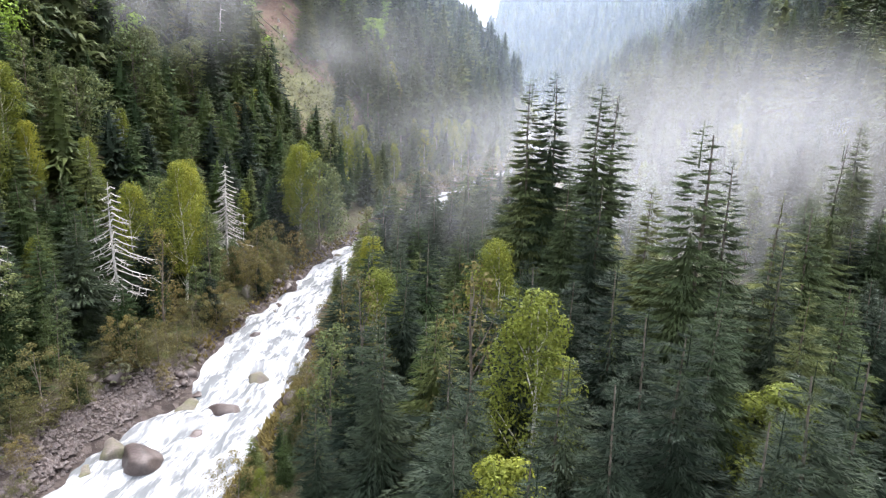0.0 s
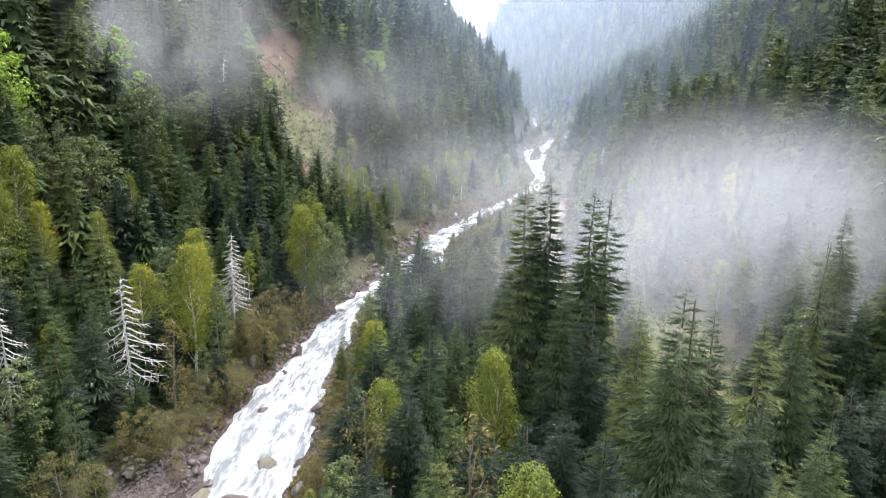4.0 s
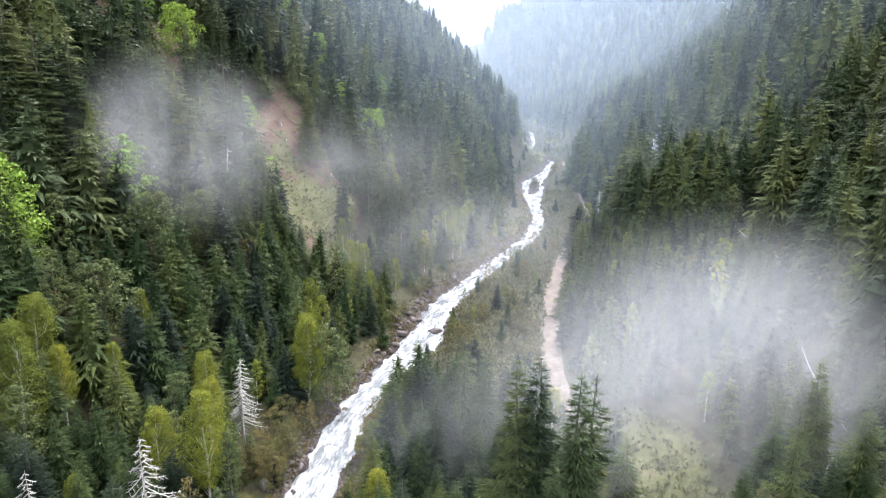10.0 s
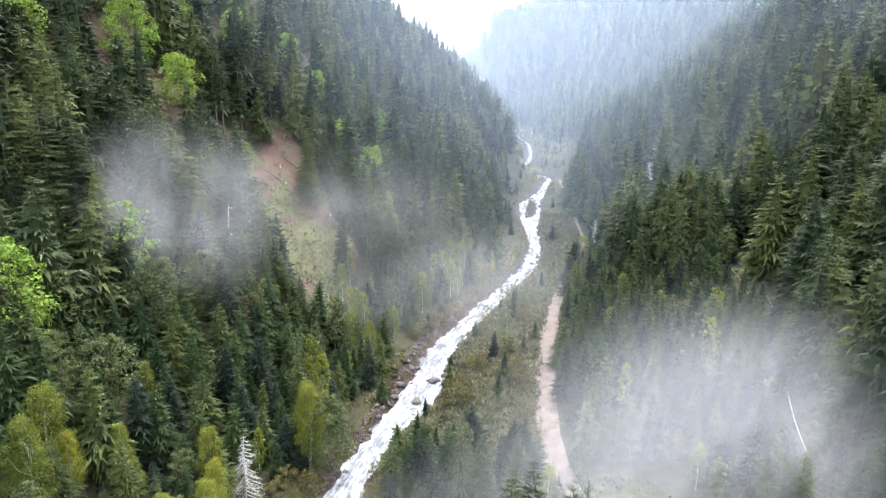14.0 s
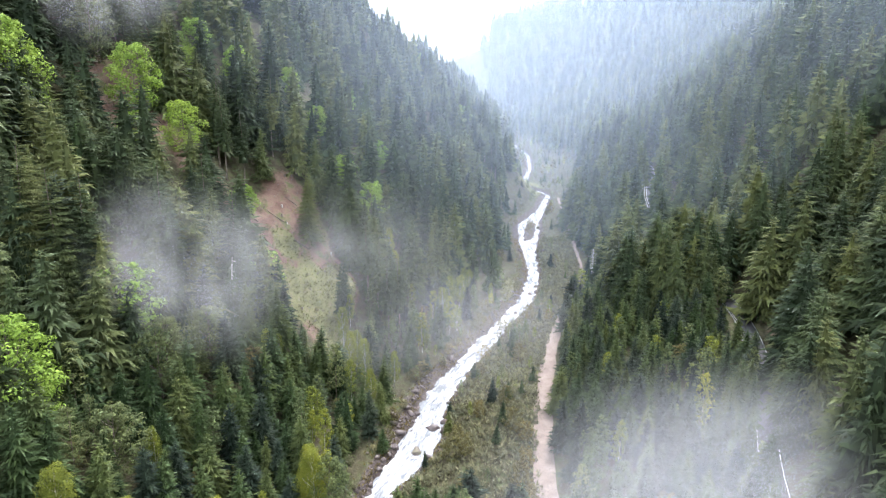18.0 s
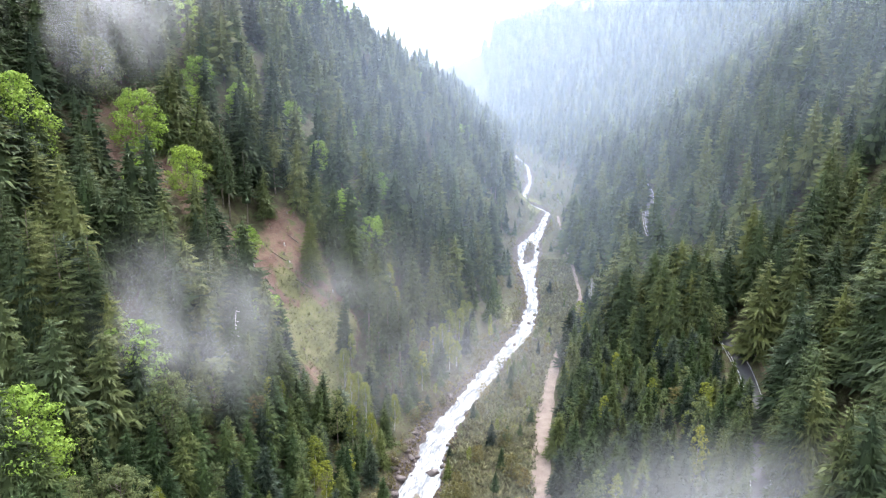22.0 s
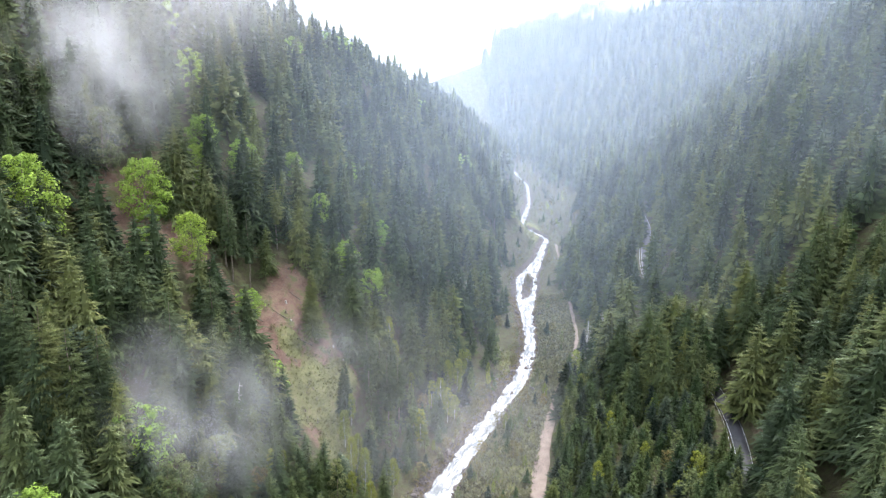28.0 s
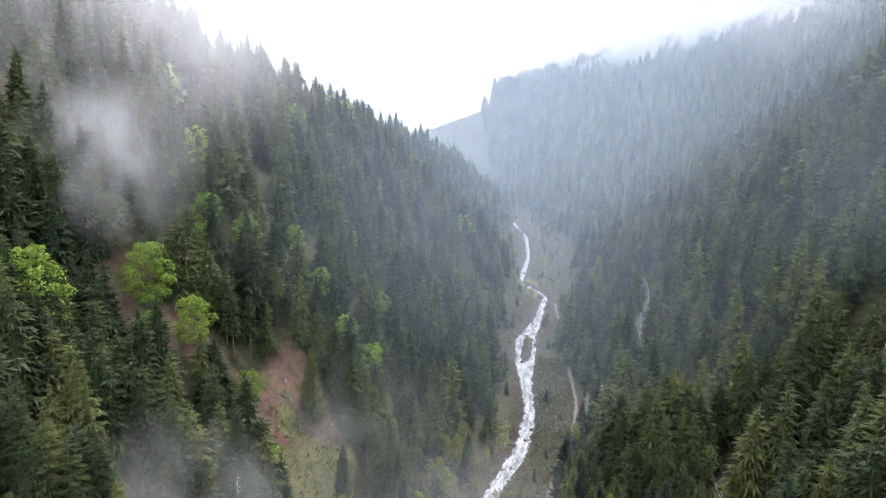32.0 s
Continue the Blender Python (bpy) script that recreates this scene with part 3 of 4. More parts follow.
def ribbon(name, line, offsets, lift, mat, flow=False):
    """A strip along a line of x, y, z; offsets (from its middle, in metres) may differ along it."""
    d = np.gradient(line[:, :2], axis=0)
    d /= np.linalg.norm(d, axis=1)[:, None]
    nrm = np.stack([d[:, 1], -d[:, 0]], 1)
    off = np.asarray(offsets)
    if off.ndim == 1:
        off = np.tile(off, (len(line), 1))
    k = off.shape[1]
    P = np.zeros((len(line), k, 3))
    P[..., :2] = line[:, None, :2] + nrm[:, None] * off[..., None]
    P[..., 2] = line[:, None, 2] + lift
    i = (np.arange(len(line) - 1)[:, None] * k + np.arange(k - 1)[None]).ravel()
    q = np.stack([i, i + 1, i + k + 1, i + k], 1)
    attrs = None
    if flow:
        s = np.r_[0, np.cumsum(np.linalg.norm(np.diff(line[:, :2], axis=0), axis=1))]
        attrs = {"flow": np.stack([np.broadcast_to(off, (len(line), k)) * 1.5, np.repeat(s[:, None] * 0.32, k, 1), np.zeros((len(line), k))], 2).reshape(-1, 3)}
    return P, q, attrs


ry = np.r_[np.arange(-420, -20, 4.0), np.arange(-20, 260, 0.6), np.arange(260, 800, 1.5)]
cx, cw, cz = river_at(ry)
lanes = np.linspace(-1, 1, 25)
P, q, attrs = ribbon("river", np.stack([cx, ry, cz], 1), lanes[None] * (cw + 0.9)[:, None], 0.0, WATER, True)
fx, fy = P[..., 0], P[..., 1]
swell = wave(fx * 1.0, fy * 0.55, 21, 3.2) * 0.20 + wave(fx, fy * 0.5, 22, 1.5) * 0.12 + wave(fx * 0.4, fy, 23, 9) * 0.16
P[..., 2] += -0.28 + swell * (1 - np.abs(lanes[None]) ** 4)
tagged(new("river", mesh_of("river", P.reshape(-1, 3), q, [WATER], attrs=attrs, smooth=True)), "foaming white mountain river rushing over boulders", "river", kind="structure")

P, q, _ = ribbon("track", TRACK_LINE, np.linspace(-1.6, 1.6, 7)[None] * np.interp(TRACK_LINE[:, 1], [130, 175, 215, 245], [1.6, 1.35, 0.8, 0.5])[:, None], 0.06, DIRT)
P[..., 2] += np.array([-0.08, 0.02, -0.03, 0.05, -0.03, 0.02, -0.08])[None] + wave(P[..., 0], P[..., 1], 31, 4) * 0.03
P[..., :2] += (wave(P[..., 0], P[..., 1], 33, 11) * 0.35)[..., None] * np.abs(np.linspace(-1, 1, 7))[None, :, None]
tagged(new("track", mesh_of("track", P.reshape(-1, 3), q, [DIRT], smooth=True)), "pale brown gravel forest track with worn wheel ruts", "track", kind="structure")
P, q, _ = ribbon("road", ROAD_LINE, [-2.3, -2.25, 0, 2.25, 2.3], 0.0, ASPHALT)
P[..., 2] += np.array([-0.2, 0.0, 0.06, 0.0, -0.2])[None]
tagged(new("road", mesh_of("road", P.reshape(-1, 3), q, [ASPHALT], smooth=True)), "narrow wet grey asphalt road winding up the slope", "road", kind="structure")
for side in (-1, 1):
    P, q, _ = ribbon("line", ROAD_LINE, np.array([1.95, 2.06]) * side if side > 0 else np.array([-2.06, -1.95]), 0.02, LINE)
    tagged(new("road_edge_line", mesh_of("line", P.reshape(-1, 3), q, [LINE])), "worn white edge line painted along the road", "road marking", kind="structure")

# ---------------------------------------------------------------- trees that stand out, as x, y, height
TALL_SPRUCES = [(7.3, 63.0, 29.7), (9.4, 63.0, 30.4), (13.3, 60.0, 29.3), (15.3, 61.5, 28.7), (14.2, 37.0, 27.2), (17.2, 39.5, 24.9), (14.6, 46.0, 22.2), (1.9, 88.0, 21.3), (4.7, 84.0, 20.8), (13.8, 31.0, 20.8), (12.0, 27.0, 19.9), (37.2, 62.0, 24.6), (45.0, 72.0, 21.2), (-13.6, 74.0, 8.1), (10.3, 56.0, 21.9), (25.0, 48.0, 21.6), (29.9, 52.0, 20.6), (18.0, 36.0, 17.9), (6.3, 70.0, 19.4), (14.6, 40.0, 19.4), (21.2, 33.0, 19.4), (18.3, 31.0, 19.5)]
GREY_SPRUCES = [(11.4, 50.0, 22.3), (4.4, 34.0, 19.8), (8.8, 32.0, 20.1), (9.5, 28.5, 19.3), (18.8, 35.0, 21.3), (13.7, 22.0, 19.3), (16.6, 24.0, 19.3), (-2.0, 58.0, 16.3), (-5.4, 63.0, 15.6), (-3.4, 30.5, 18.0), (0.3, 29.0, 16.6), (0.5, 22.0, 16.7), (11.7, 20.0, 18.2), (3.3, 19.0, 17.2), (-3.3, 48.0, 15.3), (-1.9, 78.0, 15.7), (9.8, 24.0, 19.9), (8.1, 40.0, 17.0), (-5.1, 36.0, 16.8), (-6.5, 30.0, 13.2), (1.1, 25.0, 17.6), (6.9, 23.0, 18.4), (5.3, 25.0, 17.9)]
BIRCHES = [(3.9, 52.0, 16.6), (4.5, 30.0, 19.4), (-2.7, 198.5, 15.3), (-29.6, 176.8, 10.4), (-32.0, 155.2, 8.0), (-42.3, 146.5, 7.6), (-18.9, 205.3, 13.6), (-21.5, 211.8, 13.9), (7.0, 231.4, 10.9), (-0.6, 217.3, 12.4), (-25.3, 104.1, 17.2), (-32.8, 75.6, 18.1), (-55.9, 74.0, 19.3), (-54.4, 80.5, 13.0), (-50.9, 87.7, 13.0), (-53.7, 102.7, 13.0), (-27.3, 162.1, 13.7), (-22.7, 156.1, 15.0), (-2.7, 201.5, 11.9), (-15.0, 157.8, 11.4), (-26.1, 106.4, 16.9), (-34.7, 83.1, 15.8), (-49.0, 87.1, 10.0), (-26.3, 166.7, 12.3), (-30.6, 169.7, 12.4), (-20.0, 147.6, 11.0)]
BEECHES = [(-61.1, 182.8, 10.9), (-75.7, 179.1, 16.0), (-84.6, 169.9, 14.5), (-80.5, 164.3, 8.6), (-89.2, 181.5, 20.7), (-104.6, 152.4, 24.7), (-70.3, 93.6, 18.6), (-87.6, 222.9, 14.9), (-86.4, 214.7, 12.4), (-75.9, 229.2, 15.0), (-49.4, 234.0, 12.8), (-30.6, 255.2, 13.9), (-39.2, 229.0, 12.6), (-18.5, 366.7, 9.9), (-62.5, 247.0, 11.3), (-46.8, 287.7, 10.4), (-40.9, 224.1, 12.4), (-28.5, 222.1, 16.4), (-67.8, 92.8, 10.4)]
PALE_BEECHES = [(-102.7, 186.6, 20.8), (-58.7, 121.4, 16.1), (-43.4, 215.9, 12.0), (-22.4, 105.6, 16.1), (-58.3, 98.4, 15.0), (-53.5, 131.1, 13.0), (-58.5, 117.5, 17.0)]
ALDERS = [(-11.7, 84.0, 10.1), (-11.2, 86.0, 8.8), (-60.8, 90.6, 14.3), (-61.4, 97.9, 13.0)]
WILLOWS = [(1.7, 36.0, 19.3), (-7.5, 40.0, 13.7), (-6.6, 46.0, 15.5), (-30.0, 76.1, 13.0), (-30.9, 65.3, 13.0)]
BRIGHT_BUSHES = [(2.4, 21.0, 16.7), (14.8, 26.0, 17.1)]
DEAD_TREES = [(-36.4, 66.4, 17.0), (-32.6, 90.0, 15.5), (-46.5, 60.5, 15.0), (-33.6, 92.5, 12.0), (66.0, 262.0, 14.0), (60.0, 262.0, 13.0)]
SLOPE_SPRUCES = [(-75.3, 117.1, 33.0), (-80.0, 116.2, 33.0), (-72.8, 121.3, 33.0), (-53.2, 149.1, 33.0), (-64.7, 138.4, 33.0), (-44.6, 194.2, 21.9), (-86.6, 119.0, 30.9), (-31.7, 178.1, 17.8), (-61.8, 156.7, 33.0)]

# meshes for each look of tree
BIG = [tree_template("spruce", i, spruce_crown(10 + i, 460, 40, 0.175 + 0.015 * i, 0.04, 0.62, 0.2, 0.72, 0.0, 0.05, 0.36), tree_stem(i), NEEDLES, BARK) for i in range(3)]
SPRUCE = [tree_template("spruce", i, spruce_crown(14 + i, 360, 16, 0.18 + 0.015 * (i % 2), 0.05 + 0.03 * i, 0.62, 0.2, 0.7, 0.0, 0.07, 0.42), tree_stem(i + 3), NEEDLES, BARK) for i in range(3)]
LANKY = [tree_template("spruce", 5, spruce_crown(18, 190, 26, 0.17, 0.12, 0.62, 0.5, 0.85, 0.0, 0.07, 0.2), tree_stem(5), NEEDLES, BARK)]
YOUNGS = [tree_template("young_spruce", i, spruce_crown(22 + i, 280, 16, 0.2 + 0.02 * i, 0.02, 0.42, 0.22, 0.74, 0.1, 0.07, 0.44), tree_stem(i + 7), YOUNG, BARK) for i in range(3)]
GREYS = [tree_template("grey_spruce", i, spruce_crown(26 + i, 330, 16, 0.18 + 0.025 * i, 0.05, 0.3, 0.35, 0.66, 0.25, 0.06, 0.4), tree_stem(i + 9), PINE, BARK) for i in range(3)]
GREYS_FINE = [tree_template("grey_spruce", i, spruce_crown(26 + i, 380, 60, 0.18 + 0.025 * i, 0.05, 0.34, 0.3, 0.66, 0.22, 0.04, 0.36), tree_stem(i + 9), PINE, BARK) for i in range(3)]


def egg(z):
    return 0.118 * math.sin(math.pi * min(1, max(0.02, (z - 0.12) / 0.9)) ** 0.9) + 0.015


def dome(z):
    return 0.36 * math.sin(math.pi * min(0.98, max(0.03, (z - 0.05) / 1.0)) ** 0.8) ** 0.7


def slim(z):
    return 0.12 * math.sin(math.pi * min(0.98, max(0.05, z))) + 0.02


def broadleaf(kind, seed, clumps, leaves, leaf, shape, droop, base, mat, bark, r0=0.011):
    crown, mids = leafy_crown(seed, clumps, leaves, leaf, shape, droop, base)
    return tree_template(kind, seed, crown, tree_stem(seed, 0.95, r0, 0.014, mids[::3]), mat, bark)


BIRCHES_M = [broadleaf("birch", 70 + i, 70, 230, 0.0046, egg, 0.35, 0.24, BIRCH, WHITE_BARK, 0.009) for i in range(3)]
BEECHES_M = [broadleaf("beech", 75 + i, 60, 90, 0.015, dome, 0.0, 0.12, BEECH, BARK, 0.016) for i in range(3)]
PALE_M = [broadleaf("beech", 79 + i, 56, 80, 0.015, dome, 0.0, 0.14, ALDER, BARK, 0.014) for i in range(2)]
ALDERS_M = [broadleaf("alder", 83 + i, 30, 80, 0.0085, slim, 0.1, 0.25, ALDER, BARK, 0.008) for i in range(3)]
WILLOWS_M = [broadleaf("willow", 87 + i, 36, 130, 0.0095, dome, 0.05, 0.02, WILLOW, BARK, 0.01) for i in range(3)]
SPARSE_M = [broadleaf("willow", 91, 40, 26, 0.0085, egg, 0.1, 0.2, WILLOW, BARK, 0.012)]
SCRUB_M = [broadleaf("scrub", 93 + i, 18, 34, 0.035, dome, 0.0, 0.02, SCRUB, BARK, 0.02) for i in range(2)]
BUSH_M = [broadleaf("bush", 96, 60, 260, 0.005, egg, 0.1, 0.05, BIRCH, BARK, 0.012)]


def dead_meshes(seed):
    """A bleached snag: bare trunk, and drooping bare branches with a few twigs."""
    r = np.random.RandomState(seed)
    bits = []
    for z in np.linspace(0.3, 0.96, 17):
        for az in np.arange(3) * 2.1 + r.uniform(0, 6.28):
            ln = 0.34 * (1.02 - z) ** 0.7 * r.uniform(0.45, 1.15)
            o, sd = np.array([math.cos(az), math.sin(az), 0]), np.array([-math.sin(az), math.cos(az), 0])
            pts = [o * ln * s + np.array([0, 0, z - ln * (0.75 * s - 0.35 * s * s)]) for s in (0, 0.4, 0.75, 1.0)]
            bits.append(tube(pts, [0.0042, 0.0034, 0.0024, 0.001], 3))
            for s in (0.45, 0.65, 0.85):
                p = o * ln * s + np.array([0, 0, z - ln * (0.75 * s - 0.35 * s * s)])
                for g in (-1, 1):
                    bits.append(tube([p, p + (o * 0.5 + sd * g) * ln * 0.26 - np.array([0, 0, ln * 0.12])], [0.0022, 0.0008], 3))
    return (mesh_of("snag_trunk", *tree_stem(seed, 0.99, 0.012, 0.008), [DEAD_WOOD], smooth=True), mesh_of("snag_branches", *joined(bits), [DEAD_WOOD]))


DEAD_M = [dead_meshes(101), dead_meshes(102)]
HIGH_M = [tree_template("spruce", 8, spruce_crown(30, 150, 10, 0.12, 0.45, 0.45, 0.3, 0.7, 0.0, 0.12, 0.4), tree_stem(12, 0.97, 0.009), NEEDLES, BARK)]
HIGH_SPRUCES = [(-19, 184, 29), (-22.5, 187, 27), (-16, 188, 28), (-26, 190, 26), (-93, 193, 27), (-96, 195, 29), (-68, 190, 26), (-71, 193, 27), (-64, 194, 25), (-60, 212, 26), (24, 392, 24), (20, 396, 25), (27, 398, 23), (16, 394, 26), (12, 398, 25)]
heroes = []


def plant(rows, kind, meshes, label, category, group, wide=(0.9, 1.12), crown_name="crown"):
    r = np.random.RandomState(len(rows) + len(kind))
    for i, (x, y, h) in enumerate(rows):
        t = stand_tree(kind, meshes[i % len(meshes)], x, y, h, r.uniform(*wide), label, category, group, 0.25)
        if crown_name != "crown":
            t.children[-1].name = crown_name
        heroes.append((x, y))


plant(TALL_SPRUCES, "spruce_tree", BIG + LANKY, "tall dark green spruce with drooping boughs", "spruce tree", "tall spruces by the river")
plant(GREY_SPRUCES, "spruce_tree", GREYS_FINE, "grey-green young conifer with upturned branch tips", "spruce tree", "grey-green conifers")
plant(SLOPE_SPRUCES, "spruce_tree", BIG, "very tall old spruce on the steep slope", "spruce tree", "old spruces on the slope")
plant(HIGH_SPRUCES, "spruce_tree", HIGH_M, "tall spruce with a long bare trunk under its crown", "spruce tree", "bare-trunked spruces")
plant(BIRCHES, "birch_tree", BIRCHES_M, "slender birch with pale bark and yellow-green spring leaves", "birch tree", "birches")
plant(BEECHES, "beech_tree", BEECHES_M, "bright fresh green beech in new leaf", "beech tree", "beeches in new leaf", (0.85, 1.0))
plant(PALE_BEECHES, "beech_tree", PALE_M, "broad beech with pale green young leaves", "beech tree", "pale beeches", (0.75, 1.0))
plant(ALDERS, "alder_tree", ALDERS_M, "thin alder with sparse grey-green leaves", "alder tree", "alders")
plant(WILLOWS, "willow_tree", SPARSE_M + ALDERS_M[:1], "half-bare willow with brownish yellow buds", "willow tree", "willows")
plant(BRIGHT_BUSHES, "birch_tree", BUSH_M, "low bright yellow-green birch sapling", "birch tree", "birches")
plant(DEAD_TREES, "dead_tree", DEAD_M, "dead standing tree with bleached bare drooping branches", "dead tree", "bleached dead trees", crown_name="branches")


# ---------------------------------------------------------------- forest
def hidden_zone(x, y):
    """True where no tree stands: water, track, road, slip, and the spot over which the way rises."""
    a, w, _ = river_at(y)
    no = np.abs(x - a) < w + 0.8
    no |= line_near(ROAD_LINE, x, y)[0] < np.interp(y, [145, 155, 200, 215, 290, 300], [2.4, 3.2, 3.2, 2.4, 2.4, 3.2])
    no |= line_near(TRACK_LINE, x, y)[0] < np.interp(y, [130, 185, 215, 240], [3.6, 3.2, 2.2, 1.6])
    no |= earth_cover(x, y) > 0.5
    no |= (np.hypot(x, y) < 17) | ((np.abs(x - 32) < 8) & (np.abs(y - 86) < 17))
    no |= (np.hypot((x - 22) / 7, (y - 385) / 12) < 1) | (gravel_cover(x, y) > 0.75)
    no |= (np.hypot((x + 43) / 17, (y - 186) / 19) < 1) | (np.hypot((x + 35) / 10, (y - 170) / 15) < 1) | (np.hypot((x + 94) / 11, (y - 180) / 10) < 1) | (np.hypot((x + 84) / 9, (y - 173) / 9) < 1) | (np.hypot((x + 66) / 9, (y - 182) / 8) < 1)
    # a cleared strip below the upper road, and the verge along the road bend
    no |= (y > 222) & (y < 306) & (np.abs(x - 0.313 * y) < 3.2)
    no |= (x > 76) & (x < 92) & (y > 156) & (y < 196) & (line_near(ROAD_LINE, x, y)[0] < 5.5)
    return no


def scatter(seed, cell, r0, r1, half=38.0, ymax=1750):
    """Jittered places in the wedge of valley ahead, between r0 and r1 metres off."""
    r = np.random.RandomState(seed)
    w = r1 * math.sin(radians(half))
    xs, ys = np.meshgrid(np.arange(-w, w, cell), np.arange(5, min(r1, ymax), cell))
    x, y = (xs + r.uniform(-0.48, 0.48, xs.shape) * cell).ravel(), (ys + r.uniform(-0.48, 0.48, xs.shape) * cell).ravel()
    d = np.hypot(x, y)
    ok = (d >= r0) & (d < r1) & (np.abs(np.degrees(np.arctan2(x, y + 6))) < half)
    x, y = x[ok], y[ok]
    ok = ~hidden_zone(x, y)
    return x[ok], y[ok]


def stand(x, y, r, thin=0.6):
    """Kind and height of the tree at each place: 0 spruce, 1 young, 2 grey, 3 birch, 4 alder, 5 willow, 6 beech, 7 scrub, 8 none."""
    a, w, _ = river_at(y)
    l, rt = a - w - x, x - a - w
    lf = l > rt
    rd = np.interp(y, [p[1] for p in ROAD], [p[0] for p in ROAD])
    tk = np.interp(y, [p[1] for p in TRACK], [p[0] for p in TRACK])
    u = r.rand(len(x))

    def pick(odds):
        return np.searchsorted(np.cumsum(odds) / np.sum(odds), u)

    k = np.where(lf, pick([0, 66, 14, 5, 10, 4, 0, 1]), pick([8, 46, 28, 4, 12, 2, 0, 0]))
    h = np.where(lf, np.interp(l, [0, 8, 25, 48], [7, 12, 14.5, 16]), 13.0)
    tall = np.where(lf, l > np.interp(y, [0, 150, 220, 300], [46, 44, 22, 12]), (x > rd + 3) | ((y > 240) & (x > tk + 8)) | ((y > 192) & (x > 58)))
    k = np.where(tall, pick([96, 1, 1, 0, 0, 0, 2, 0]), k)
    k = np.where(tall & ~lf, pick([99, 1, 0, 0, 0, 0, 0, 0]), k)
    h = np.where(tall, np.where(lf, 25.0, 28.0), h)
    screen = ~lf & (y > 190) & (y < 330) & (x > rd - 34) & (x < rd)
    k = np.where(tall & ~screen & (r.rand(len(x)) < np.where(lf & (y < 170), thin * 0.75, thin)), 8, k)
    light = lf & (l < 26) & (y > 115) & (y < 330) & ~tall
    k = np.where(light, pick([0, 46, 12, 12, 22, 6, 0, 2]), k)
    bank = lf & (l < 5.5)
    k = np.where(bank, pick([0, 6, 2, 5, 14, 40, 0, 33]), k)
    h = np.where(bank, 6.0, h)
    floor = ~lf & (y > 105) & (x < tk - 1)
    k = np.where(floor, pick([0, 14, 3, 8, 14, 12, 0, 38, 11]), k)
    near_bank = ~lf & (y <= 105) & (rt < 5)
    k = np.where(near_bank, pick([0, 14, 8, 8, 14, 56, 0, 0]), k)
    h = np.where(near_bank, 5.0, h)
    far_floor = (y > 395) & (y < 900) & (l < np.interp(y, [395, 440, 700], [8, 22, 16])) & (rt < np.interp(y, [395, 430, 560, 700], [12, 34, 46, 26]))
    k = np.where(far_floor, pick([0, 14, 4, 12, 30, 10, 0, 30]), k)
    h = np.where(k == 7, 2.4, np.where(k == 5, np.minimum(h, 6.0), h))
    h = np.where(floor & (k != 7), 6.0, np.where(far_floor & (k != 7), 7.5, h))
    h = np.where(k == 6, np.minimum(h, 17), h)
    return k, h * r.uniform(0.62, 1.22, len(x))


KINDS = [
    ("spruce_tree", SPRUCE, "dark green spruce with drooping boughs", "spruce tree", "spruces of the valley"),
    ("spruce_tree", YOUNGS, "young dense mid-green spruce", "spruce tree", "young spruces"),
    ("spruce_tree", GREYS, "grey-green young conifer with upturned branch tips", "spruce tree", "grey-green conifers"),
    ("birch_tree", BIRCHES_M, "slender birch with pale bark and yellow-green spring leaves", "birch tree", "birches"),
    ("alder_tree", ALDERS_M, "thin alder with sparse grey-green leaves", "alder tree", "alders"),
    ("willow_bush", WILLOWS_M, "bushy willow with olive and brownish yellow leaves", "willow bush", "willow bushes"),
    ("beech_tree", BEECHES_M, "bright fresh green beech in new leaf", "beech tree", "beeches in new leaf"),
    ("scrub_bush", SCRUB_M, "low grey-brown scrub bush on the river bank", "bush", "bushes on the bank")]
NEAR = 100.0
rr = np.random.RandomState(11)
hx, hy = np.array(heroes).T
x, y = scatter(1, 3.5, 17, NEAR)
bx, by = scatter(9, 2.1, 30, NEAR)
ba, bw, _ = river_at(by)
near_water = (np.abs(bx - ba) < bw + 5.0) & (rr.rand(len(bx)) < 0.75) & ~((bx > ba) & (bx < ba + bw + 3) & (by < 66)) & ~((bx < ba) & (by > 40) & (by < 58) & (rr.rand(len(bx)) < 0.7))
x, y = np.r_[x, bx[near_water]], np.r_[y, by[near_water]]
ok = (np.hypot(x[:, None] - hx[None], y[:, None] - hy[None]).min(1) > 2.6) & ~((x > -12) & (x < 26) & (y < 36))
x, y = x[ok], y[ok]
k, h = stand(x, y, rr)
for i in range(len(x)):
    if k[i] < 8:
        name, meshes, label, cat, grp = KINDS[k[i]]
        stand_tree(name, meshes[i % len(meshes)], float(x[i]), float(y[i]), float(h[i]), rr.uniform(0.85, 1.2), label, cat, grp, 0.3)

FAR_MATS = [NEEDLES, YOUNG, PINE, BIRCH, ALDER, WILLOW, BEECH, SCRUB]
FAR_NAMES = ["spruce_forest", "young_spruce_forest", "grey_spruce_forest", "birch_stand", "alder_stand", "willow_thicket", "beech_stand", "scrub_thicket"]
FAR_LABELS = ["dense dark green spruce forest covering the mountainside", "dense young mid-green spruces on the lower slope", "grey-green young conifers among the spruces", "scattered yellow-green birches in spring leaf", "thin grey-green alders along the river", "olive and brown willow thicket by the water", "scattered bright green beeches among dark spruces", "low grey-brown scrub on the valley floor"]


